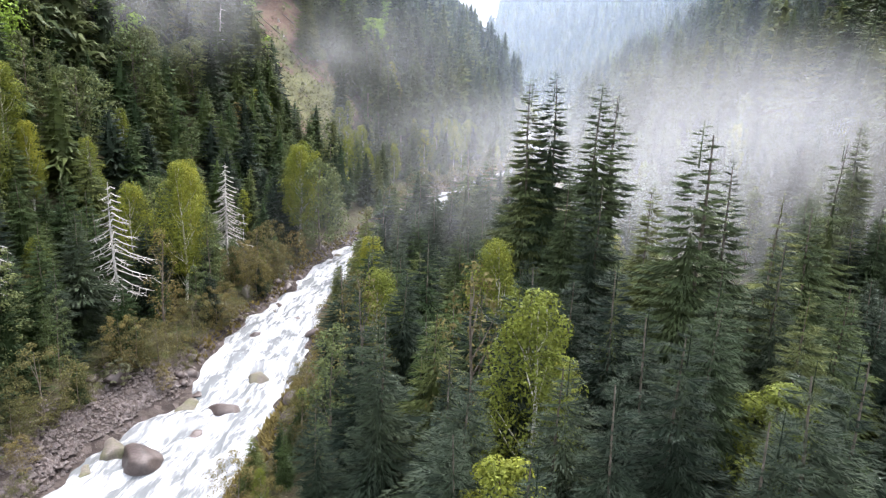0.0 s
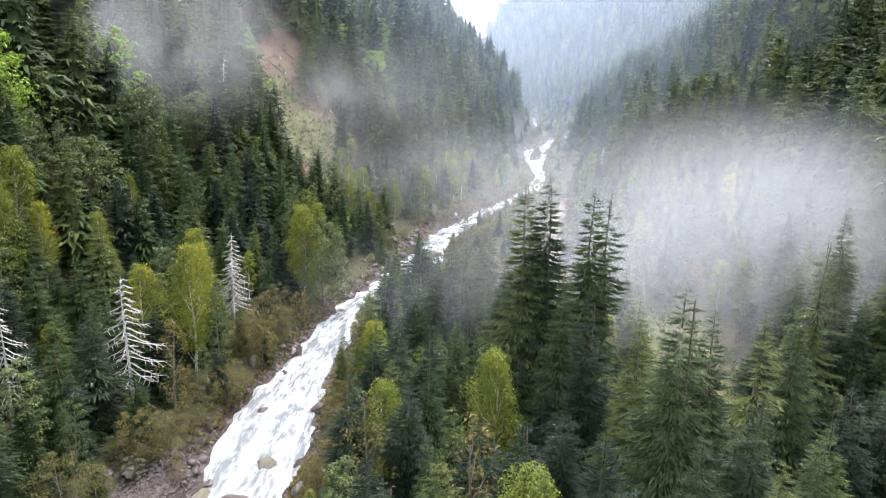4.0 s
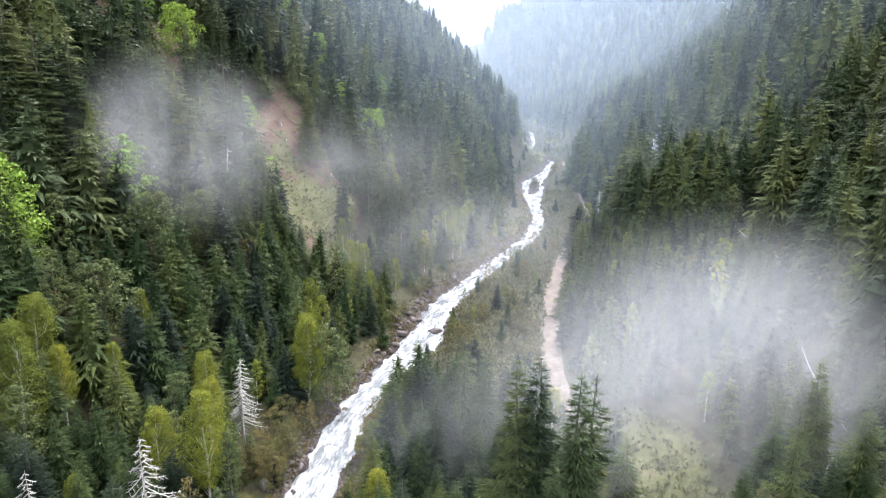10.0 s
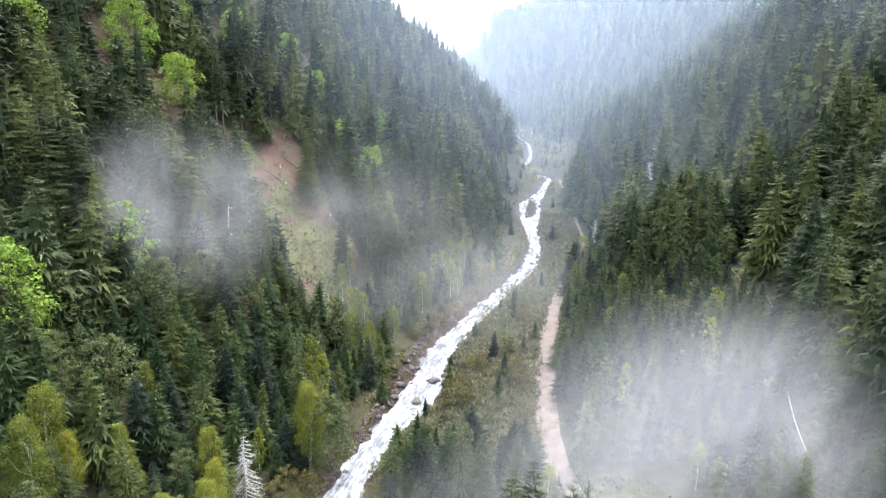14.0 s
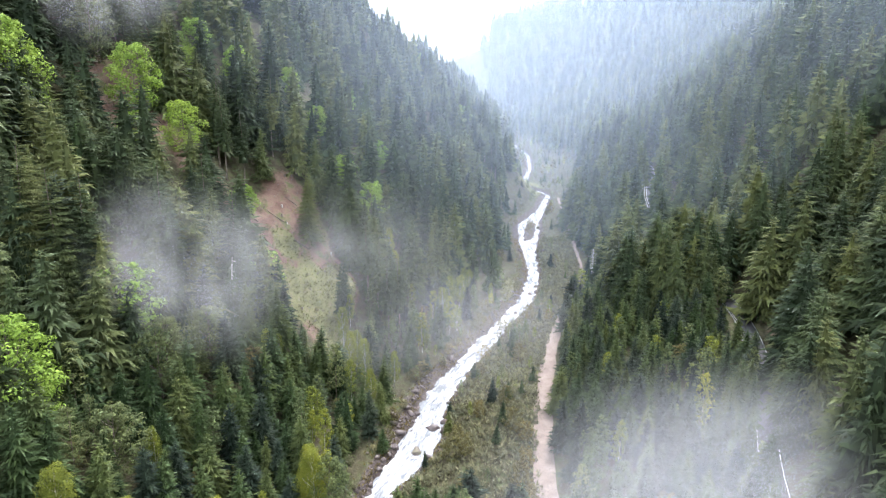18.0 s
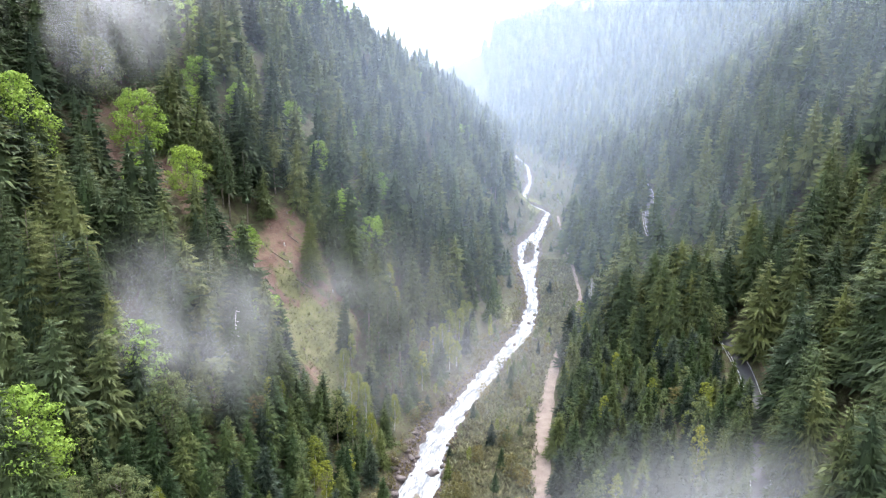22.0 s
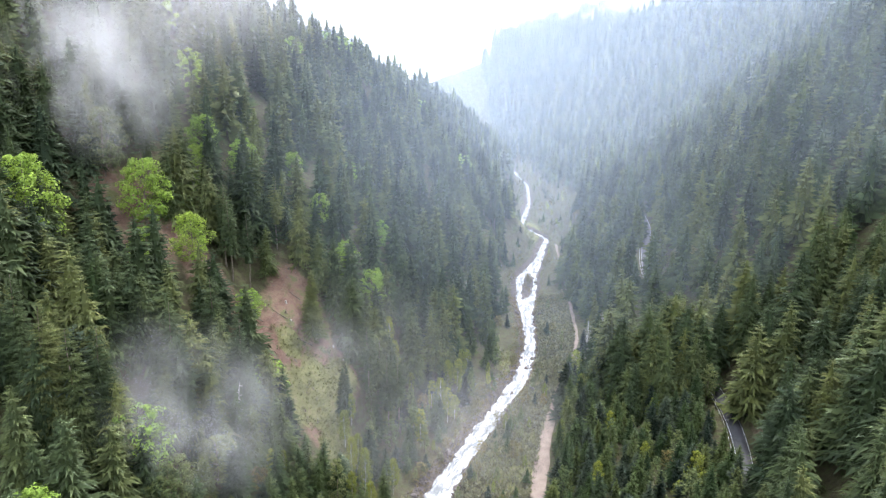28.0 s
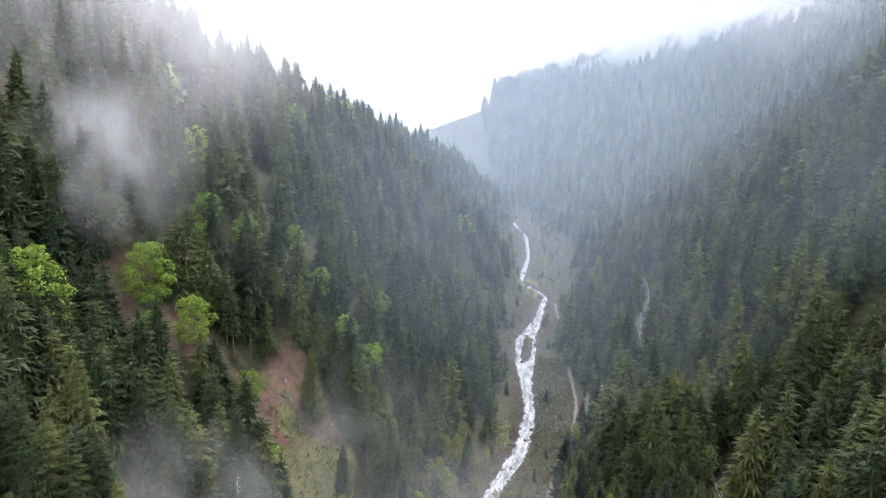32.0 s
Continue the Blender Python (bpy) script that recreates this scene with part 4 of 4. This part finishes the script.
def far_templates(lod):
    nb, ns, wd, hang = ((240, 4, 0.15, 1.25), (190, 0, 0.17, 1.8), (44, 0, 0.42, 1.9))[lod]
    leaf_n, leaf_k = ((34, 40), (22, 18), (8, 8))[lod]
    big = (0.68, 1.25, 2.6)[lod]
    con = [[both(spruce_crown(120 + 10 * lod + i, nb, ns, rad + 0.015 * (i % 2), lw + 0.04 * (i % 3), dr * hang, 0.28, pw, tf, wd, 0.5, lod < 1), slim_stem((0.4, 0.2, 0.1)[lod])) for i in range(5 - lod)] for rad, lw, dr, pw, tf in ((0.195, 0.06, 0.55, (0.64, 0.58, 0.56)[lod], 0.0), (0.205, 0.02, 0.38, 0.72, 0.1), (0.205, 0.05, 0.25, 0.62, 0.3))]
    lv = [[both(leafy_crown(160 + 7 * j + i, leaf_n, leaf_k, sz * big, sh, dp, bs)[0], slim_stem(0.6, 0.009)) for i in range(2)] for j, (sz, sh, dp, bs) in enumerate(((0.02, egg, 0.3, 0.22), (0.02, slim, 0.1, 0.25), (0.034, dome, 0.05, 0.03), (0.034, dome, 0.0, 0.1), (0.05, dome, 0.0, 0.02)))]
    return con + lv


for lod, (seed, cell, r0, r1) in enumerate(((2, 4.4, NEAR, 235), (3, 9.0, 235, 520), (4, 11.0, 520, 1000), (5, 14.5, 1000, 1850))):
    x, y = scatter(seed, cell, r0, r1)
    ok = np.hypot(x[:, None] - hx[None], y[:, None] - hy[None]).min(1) > 2.8
    x, y = x[ok], y[ok]
    k, h = stand(x, y, rr, (0.62, 0.0, 0.0, 0.0)[lod])
    h = h * (1.0, 1.0, 1.15, 1.35)[lod]
    tpl = far_templates(min(lod, 2))
    for j in range(8):
        m = k == j
        if m.sum() < 2:
            continue
        n = len(tpl[j])
        rows = np.stack([x[m], y[m], ground_z(x[m], y[m]) - 0.3, h[m], rr.uniform(0.85, 1.25, m.sum()), rr.randint(0, n, m.sum())], 1)
        forest(FAR_NAMES[j], tpl[j], rows, [FAR_MATS[j], WHITE_BARK if j == 3 else BARK], FAR_LABELS[j], "forest")

# the woods below, beside and behind the place where the way begins
x, y = np.meshgrid(np.arange(-170, 170, 5.2), np.arange(-260, 60, 5.2))
x, y = (x + rr.uniform(-2.4, 2.4, x.shape)).ravel(), (y + rr.uniform(-2.4, 2.4, y.shape)).ravel()
a, w, _ = river_at(y)
ok = (np.abs(x - a) > w + 2) & (line_near(ROAD_LINE, x, y)[0] > 4) & (np.hypot(x, y) > 7) & (np.abs(np.degrees(np.arctan2(x, y + 6))) > 39)
ok |= (np.hypot(x, y) > 7) & (np.hypot(x, y) < 17) & (np.abs(x - a) > w + 2)
x, y = x[ok], y[ok]
k, h = stand(x, y, rr, 0.3)
h = np.where(np.hypot(x, y) < 40, np.minimum(h, 14), h)
tpl = far_templates(2)
for j in range(8):
    m = k == j
    if m.sum() > 1:
        n = len(tpl[j])
        forest(FAR_NAMES[j], tpl[j], np.stack([x[m], y[m], ground_z(x[m], y[m]) - 0.3, h[m], rr.uniform(0.85, 1.25, m.sum()), rr.randint(0, n, m.sum())], 1), [FAR_MATS[j], WHITE_BARK if j == 3 else BARK], FAR_LABELS[j], "forest")

# olive bushes along the lower banks
for i, (xx, yy, hh) in enumerate(((-31.9, 42.7, 3.0), (-36.9, 49.7, 3.2), (-34.5, 46.5, 3.4), (-27.6, 57.2, 2.4), (-27.6, 62.0, 3.2), (-29.4, 64.5, 4.2), (-32.8, 52.2, 2.0), (-31.0, 57.6, 2.6), (-30.7, 40.5, 2.6), (-33.5, 57.4, 3.6), (-27.5, 72.0, 3.6), (-26.4, 76.5, 3.2), (-26.0, 85.9, 3.4), (-12.4, 42.6, 2.2), (-10.0, 45.1, 3.0), (-12.4, 63.3, 2.6), (-13.0, 53.2, 2.4))):
    stand_tree("willow_bush", WILLOWS_M[i % 3], xx, yy, hh, 1.15, "bushy willow with olive and brownish yellow leaves", "willow bush", "willow bushes", 0.25)
# bushes on the island in the river
for i in range(15):
    yy = 337 + 1.9 * i
    xx = 44.2 + (yy - 352) * 0.16 + rr.uniform(-1.6, 1.6)
    stand_tree("willow_bush", WILLOWS_M[i % 3], xx, yy, rr.uniform(1.6, 3.6), 1.2, "low olive willow bush on the river island", "willow bush", "bushes on the island", 0.2)

# low bushes and seedlings that take hold on the slip
sx, sy = rr.uniform(-62, -34, 160), rr.uniform(168, 206, 160)
keep = np.where((earth_cover(sx, sy) > 0.35) & (rr.rand(160) < np.where(sx > -48, 0.7, 0.3)))[0]
for i in keep:
    kind = (5, 7, 7, 4)[i % 4]
    name, meshes, label, cat, grp = KINDS[kind]
    stand_tree(name, meshes[i % len(meshes)], float(sx[i]), float(sy[i]), float(rr.uniform(1.0, 2.4)), 1.1, "low brownish bush rooted in the bare slip", cat, "plants on the slip", 0.2)


# ---------------------------------------------------------------- mist
def veil(name, x, y, z, wide, high, strength, mat, turn=0.0, label="thin drifting white mist hanging over the valley"):
    """One thin upright sheet of vapour."""
    v = np.array([(-wide / 2, 0, -high / 2), (wide / 2, 0, -high / 2), (wide / 2, 0, high / 2), (-wide / 2, 0, high / 2)])
    ob = new(name, mesh_of(name, v, [(0, 1, 2, 3)], [mat]))
    ob.matrix_basis = pose(x, y, z, 0, 0, turn)
    ob.color = (1, 1, 1, strength)
    return tagged(ob, label, "mist", kind="stuff")


# bank on the valley floor, right of the river
for i in range(7):
    veil("mist_bank", 34 + 1.6 * i, 67 + 6 * i, 30 + 0.9 * i, 92, 44, 0.145 - 0.009 * i, MIST, turn=-4 + i)
for i in range(3):
    veil("mist_bank", 12 + 26 * i, 80 + 13 * i, 25 + 5 * i, 84, 30, 0.075 - 0.01 * i, MIST, turn=6 - 5 * i)
# haze before the upper right flank, added as bluish tinted sheets
for i in range(3):
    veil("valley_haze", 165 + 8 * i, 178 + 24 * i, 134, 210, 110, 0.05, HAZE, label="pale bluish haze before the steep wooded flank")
# wisps over the left flank
for i in range(7):
    veil("mist_wisp", -52 - 2 * i, 116 + 4 * i, 60 + 0.8 * i, 66 - 6 * (i % 3), 40 - 5 * (i % 2), 0.125, WISP)
for i in range(3):
    veil("mist_wisp", -34 - 3 * i, 180 + 5 * i, 48 + 2 * i, 46, 24, 0.07, WISP)
for i in range(5):
    veil("mist_wisp", -98 - 3 * i, 176 + 7 * i, 130 + 2 * i, 70, 54, 0.24, WISP)
for i in range(4):
    veil("mist_wisp", -16 - 6 * i, 150 + 18 * i, 44 + 3 * i, 90, 50, 0.045, MIST)
# mist over the bend of the river
for i in range(4):
    veil("mist_bank", -4 + 6 * i, 152 + 14 * i, 30, 90, 38, 0.08, MIST)
# thin haze along the left ridge, tinted sheets again
for i in range(5):
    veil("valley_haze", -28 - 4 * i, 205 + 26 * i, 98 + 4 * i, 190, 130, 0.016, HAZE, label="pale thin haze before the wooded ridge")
# distance haze put in as bluish see-through sheets, stronger up the valley
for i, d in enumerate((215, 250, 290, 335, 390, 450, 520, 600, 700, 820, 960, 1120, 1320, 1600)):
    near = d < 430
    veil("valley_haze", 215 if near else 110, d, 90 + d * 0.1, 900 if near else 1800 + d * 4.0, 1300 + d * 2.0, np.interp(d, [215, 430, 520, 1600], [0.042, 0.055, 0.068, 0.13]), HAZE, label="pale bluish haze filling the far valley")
# cloud along the ridge and over the far mountain
for i in range(8):
    veil("low_cloud", -112 - 12 * i, 205 + 24 * i, 174 + 8 * i, 240, 120, 0.24, CLOUD, label="low white cloud clinging to the ridge")
for i in range(6):
    veil("low_cloud", 430 + 60 * i, 560 + 130 * i, 330 + 25 * i, 900, 360, 0.4, CLOUD, label="low white cloud over the far mountain")
for i in range(6):
    veil("low_cloud", 620 - 66 * i, 700 + 150 * i, 395 - 8 * i, 620, 210, 0.75, CLOUD, label="low white cloud over the far mountain")


# ---------------------------------------------------------------- rocks
def rock_mesh(seed, mat, sub=3):
    """A worn boulder, about 1 across: a ball pushed about and cut by a few flat breaks."""
    bm = bmesh.new()
    bmesh.ops.create_icosphere(bm, subdivisions=sub, radius=0.5)
    r = random.Random(seed)
    cuts = [(Vector((r.uniform(-1, 1), r.uniform(-1, 1), r.uniform(-0.5, 1))).normalized(), r.uniform(0.27, 0.42)) for _ in range(7)]
    off = Vector((seed * 3.1, seed * 1.7, 0))
    for v in bm.verts:
        p = v.co.copy()
        for nrm, dist in cuts:
            k = p.dot(nrm) - dist
            if k > 0:
                p -= nrm * k * 0.85
        p *= 1 + 0.16 * noise.noise(p * 3 + off) + 0.05 * noise.noise(p * 9 + off)
        v.co = p
    me = bpy.data.meshes.new("boulder")
    bm.to_mesh(me)
    bm.free()
    me.materials.append(mat)
    for f in me.polygons:
        f.use_smooth = True
    return me


LOWER_ROCKS = [(-27.5, 47.4, 2.78, 2.22), (-21.1, 55.3, 3.25, 1.66), (-24.6, 46.7, 4.34, 2.17), (-19.6, 61.8, 2.54, 1.4), (-13.4, 51.8, 2.15, 1.35), (-23.3, 72.9, 2.04, 1.02), (-28.5, 44.9, 1.63, 0.76), (-31.4, 55.6, 2.16, 1.36), (-23.7, 89.5, 1.72, 0.86), (-27.2, 82.0, 1.77, 1.77), (-14.7, 55.8, 1.72, 1.72), (-22.2, 51.1, 1.7, 0.79), (-24.8, 55.8, 2.42, 0.97), (-24.8, 58.6, 1.62, 0.62), (-20.1, 78.4, 1.99, 0.77), (-19.4, 57.7, 1.57, 0.61), (-20.1, 103.0, 1.35, 0.77), (-23.8, 80.8, 1.43, 0.63)]
UPPER_ROCKS = [(-7.6, 133.0, 3.06, 1.79), (-4.2, 143.4, 3.54, 1.91), (-13.8, 144.4, 2.46, 1.64), (-0.1, 135.6, 2.06, 1.29), (-23.3, 93.3, 1.77, 0.98), (-23.5, 88.4, 1.52, 1.14), (-19.7, 107.4, 1.52, 0.87), (-13.8, 131.1, 1.77, 1.01), (-16.7, 120.2, 1.41, 0.94), (35.4, 253.7, 2.23, 1.73), (31.6, 245.3, 2.16, 1.68), (33.6, 304.5, 2.31, 1.73), (31.2, 222.9, 2.22, 1.77), (23.8, 223.2, 2.0, 1.55), (44.7, 302.8, 2.3, 1.73), (49.2, 355.8, 2.66, 1.99), (39.1, 330.1, 2.48, 1.86), (22.0, 214.3, 1.72, 1.29)]
ROCK_M = [rock_mesh(i, STONE if i % 3 else MOSSY) for i in range(6)]
SMALL_M = [rock_mesh(20 + i, STONE, 2) for i in range(5)]
rk = random.Random(5)
for i, (x, y, w, h) in enumerate(LOWER_ROCKS + UPPER_ROCKS):
    ob = new("boulder", ROCK_M[i % 6])
    z = max(float(ground_z(x, y)), float(np.interp(y, LEVEL_Y, LEVEL_Z)) - 0.75)
    ob.matrix_basis = pose(x, y, z + h * 0.22, rk.uniform(-12, 12), rk.uniform(-12, 12), rk.uniform(0, 360)) @ Matrix.Diagonal((w * 1.15, w * 0.85, h * 1.25, 1))
    tagged(ob, ("mossy grey-brown boulder splashed by the white water", "wet grey-brown boulder standing in the rushing river")[1 if i % 3 else 0], "boulder", "boulders in the river")
# stones along both banks, thickest on the gravel bars
count = 0
while count < 290:
    y = rk.uniform(38, 170) if rk.random() < 0.8 else rk.uniform(170, 300)
    a, w, lv = (float(v) for v in river_at(np.array(y)))
    left = rk.random() < 0.68
    bar = 7.0 if (left and 43 < y < 60) else (4.5 if left and y > 128 else 2.0)
    d = w - 0.7 + abs(rk.gauss(0, 0.5)) * bar
    x = a - d if left else a + d
    s = rk.uniform(0.35, 0.8) * (1.0 if rk.random() < 0.8 else 2.0) * (1.0 if y < 130 else 1.5)
    ob = new("stone", SMALL_M[count % 5])
    ob.matrix_basis = pose(x, y, max(float(ground_z(x, y)), lv - 0.6) + 0.12 * s, rk.uniform(0, 30), rk.uniform(0, 30), rk.uniform(0, 360)) @ Matrix.Diagonal((s * rk.uniform(0.9, 1.5), s, s * rk.uniform(0.6, 0.9), 1))
    tagged(ob, "grey-brown stone on the river bank", "stone", "stones on the river bank")
    count += 1


def pebble_bed(name, seed, n, place, smin, smax, label, mat):
    """Loose small stones, joined."""
    r = np.random.RandomState(seed)
    base = np.array([(1, 0, 0), (-1, 0, 0), (0, 1, 0), (0, -1, 0), (0, 0, 1), (0, 0, -0.6)], float)
    tri = np.array([(0, 2, 4), (2, 1, 4), (1, 3, 4), (3, 0, 4), (2, 0, 5), (1, 2, 5), (3, 1, 5), (0, 3, 5)])
    x, y = place(r, n)
    s = r.uniform(smin, smax, n)
    v = base[None] * r.uniform(0.6, 1.2, (n, 6, 1)) * s[:, None, None] * np.array([1, 0.85, 0.6])
    a = r.uniform(0, 6.28, n)
    X = v[..., 0] * np.cos(a)[:, None] - v[..., 1] * np.sin(a)[:, None] + x[:, None]
    Y = v[..., 0] * np.sin(a)[:, None] + v[..., 1] * np.cos(a)[:, None] + y[:, None]
    Z = v[..., 2] + ground_z(x, y)[:, None]
    t = (tri[None] + (np.arange(n) * 6)[:, None, None]).reshape(-1, 3)
    return tagged(new(name, mesh_of(name, np.stack([X, Y, Z], 2).reshape(-1, 3), t, [mat])), label, "stones", kind="stuff")


def bank_places(r, n):
    y = np.where(r.rand(n) < 0.5, r.uniform(40, 62, n), r.uniform(62, 330, n))
    a, w, _ = river_at(y)
    left = r.rand(n) < 0.72
    wide = np.where(left & (y > 42) & (y < 60), 6.5, np.where(left & (y > 125), 5.0, 1.8))
    return np.where(left, a - w - np.abs(r.normal(0, 0.5, n)) * wide + 0.4, a + w + np.abs(r.normal(0, 0.5, n)) * wide - 0.4), y


def slip_places(r, n):
    x, y = r.uniform(-104, -34, n * 6), r.uniform(165, 215, n * 6)
    ok = earth_cover(x, y) > 0.5
    return x[ok][:n], y[ok][:n]


pebble_bed("bank_pebbles", 3, 7500, bank_places, 0.10, 0.34, "small grey-brown stones strewn along the river banks", STONE)
xs, ys = slip_places(np.random.RandomState(8), 900)
pebble_bed("slip_rubble", 4, len(xs), lambda r, n: (xs, ys), 0.10, 0.38, "loose rubble and clods on the bare slip", STONE)


# ---------------------------------------------------------------- fallen logs, stumps and a broken trunk
def fallen_log(x, y, turn, length, tilt=0.0, thick=0.2):
    wood = BARK if y > 160 else DEAD_WOOD
    z = np.linspace(0, 1, 6)
    path = np.stack([z * length, np.sin(z * 4 + x) * 0.08, z * 0], 1)
    me = mesh_of("log", *tube(path, thick * (1 - 0.55 * z), 7), [wood], smooth=True)
    base = new("fallen_log", None)
    piece("trunk", me, base)
    bits = []
    r = random.Random(int(x * 7 + y))
    for k in range(5):
        s = r.uniform(0.35, 0.95) * length
        g = r.choice((-1, 1))
        bits.append(tube([(s, 0, 0), (s + 0.4, g * r.uniform(0.3, 0.8), r.uniform(0.05, 0.5))], [0.05, 0.015], 4))
    piece("branches", mesh_of("log_branches", *joined(bits), [wood]), base)
    base.matrix_basis = pose(x, y, float(ground_z(x, y)) + thick * 0.7, 0, tilt, turn)
    return tagged(base, "brown fallen tree trunk lying on the bare slip" if y > 160 else "bleached fallen tree trunk lying on the river bank", "log", "fallen logs")


for x, y, turn, ln, tilt in ((-52, 192, 200, 6, 38), (-47, 182, 170, 5, 36), (-44, 190, 215, 6, 36), (-58, 186, 190, 5, 40), (-41, 178, 160, 4, 36), (-50, 201, 185, 5, 38), (-90, 181, 185, 5, 42)):
    fallen_log(x, y, turn, ln, -tilt if 90 < turn < 270 else tilt)
st = random.Random(9)
for k in range(16):
    x, y = float(xs[k * 11]), float(ys[k * 11])
    h, w = st.uniform(0.4, 0.9), st.uniform(0.18, 0.34)
    base = new("tree_stump", mesh_of("stump", *tube([(0, 0, -0.3), (0, 0, 0.1), (0, 0, h), (0, 0, h + 0.01)], [w * 1.5, w * 1.05, w, 0.01], 9), [DEAD_WOOD if k % 2 else BARK], smooth=False))
    base.matrix_basis = pose(x, y, float(ground_z(x, y)), st.uniform(-8, 8), st.uniform(-8, 8), 0)
    tagged(base, "short weathered tree stump on the bare slip", "tree stump", "stumps on the slip")
snag = new("dead_tree")
piece("trunk", mesh_of("broken_trunk", *tree_stem(33, 1.0, 0.022, 0.01, None, 8), [DEAD_WOOD], smooth=True), snag)
stubs = [tube([(0, 0, z), (0.05 * math.cos(z * 40), 0.05 * math.sin(z * 40), z - 0.01)], [0.006, 0.002], 4) for z in np.linspace(0.35, 0.95, 14)]
piece("branches", mesh_of("broken_branches", *joined(stubs), [DEAD_WOOD]), snag)
snag.matrix_basis = pose(-52, 143, float(ground_z(-52, 143)), 0, 2, 0) @ Matrix.Diagonal((19, 19, 19, 1))
tagged(snag, "tall pale broken dead trunk without a crown", "dead tree", "bleached dead trees")


# ---------------------------------------------------------------- guard rail and marker posts by the road
def guard_rail(y0, y1, side, label):
    line = ROAD_LINE[(ROAD_LINE[:, 1] >= y0) & (ROAD_LINE[:, 1] <= y1)]
    d = np.gradient(line[:, :2], axis=0)
    d /= np.linalg.norm(d, axis=1)[:, None]
    nrm = np.stack([d[:, 1], -d[:, 0]], 1) * side
    run = np.c_[line[:, :2] + nrm * 3.05, line[:, 2]]
    base = new("guard_rail")
    prof = np.array([(0.0, 0.44), (0.05, 0.50), (0.0, 0.57), (0.05, 0.64), (0.0, 0.72), (-0.03, 0.58)])
    v = np.stack([np.c_[run[:, :2] - nrm * p[0], run[:, 2] + p[1]] for p in prof], 1).reshape(-1, 3)
    n, k = len(run), len(prof)
    q = [(i * k + j, i * k + (j + 1) % k, (i + 1) * k + (j + 1) % k, (i + 1) * k + j) for i in range(n - 1) for j in range(k)]
    piece("rail_beam", mesh_of("rail_beam", v, q, [STEEL], smooth=True), base)
    post = mesh_of("rail_post", *tube([(0, 0, -0.3), (0, 0, 0.62)], [0.06, 0.06], 6), [STEEL])
    for i in range(0, n, 2):
        p = piece("post", post, base)
        p.matrix_basis = pose(float(run[i, 0] + nrm[i, 0] * 0.06), float(run[i, 1] + nrm[i, 1] * 0.06), float(run[i, 2]))
    return tagged(base, label, "guard rail")


guard_rail(128, 204, -1, "galvanised steel guard rail along the valley side of the road")
guard_rail(262, 345, -1, "galvanised steel guard rail along the upper road")


# ---------------------------------------------------------------- grass and low plants
def tufts(name, seed, n, place, size, mat, label):
    """Low grass and herbs, joined: small fans of blades."""
    r = np.random.RandomState(seed)
    x, y = place(r, n)
    n = len(x)
    z = ground_z(x, y)
    a = r.uniform(0, 6.28, (n, 4))
    s = size * r.uniform(0.5, 1.3, (n, 4))
    o = np.stack([np.cos(a), np.sin(a), a * 0], 2)
    p = np.stack([x, y, z], 1)[:, None] + o * s[..., None] * 0.3
    sd = np.stack([-np.sin(a), np.cos(a), a * 0], 2)
    tip = p + o * s[..., None] * r.uniform(0.2, 0.9, (n, 4, 1)) + np.array([0, 0, 1.0]) * (s * r.uniform(0.5, 1.1, (n, 4)))[..., None]
    v, t = loose(np.stack([p - sd * s[..., None] * 0.3, p + sd * s[..., None] * 0.3, tip], 2).reshape(-1, 3, 3))
    return tagged(new(name, mesh_of(name, v, t, [mat])), label, "grass", kind="stuff")


def meadow_places(r, n):
    x, y = r.uniform(-60, 120, n * 8), r.uniform(60, 420, n * 8)
    a, w, _ = river_at(y)
    ok = (grass_cover(x, y) > 0.35) & (np.abs(x - a) > w + 1) & (line_near(TRACK_LINE, x, y)[0] > 1.7) & (line_near(ROAD_LINE, x, y)[0] > 2.9)
    return x[ok][:n], y[ok][:n]


def floor_places(r, n):
    y = r.uniform(100, 330, n)
    a, w, _ = river_at(y)
    tk = np.interp(y, [p[1] for p in TRACK], [p[0] for p in TRACK])
    x = a + w + 0.8 + r.rand(n) * np.maximum(tk - 2 - a - w, 1)
    return x, y


def herb_places(r, n):
    x, y = bank_places(r, n * 2)
    ok = (y > 64) | (x > -18)
    return x[ok], y[ok]


GRASS = foliage("spring_grass", (0.12, 0.125, 0.05), (0.155, 0.16, 0.065), (0.19, 0.18, 0.08), 0.3)
tufts("meadow_grass", 12, 9000, meadow_places, 0.7, GRASS, "rough yellowish green grass in clearings and on verges")
tufts("valley_scrub", 13, 7000, floor_places, 1.0, SCRUB, "low grey-brown scrub covering the river flat")
tufts("bank_herbs", 14, 3000, herb_places, 0.5, WILLOW, "olive and brown herbs between the bank stones")
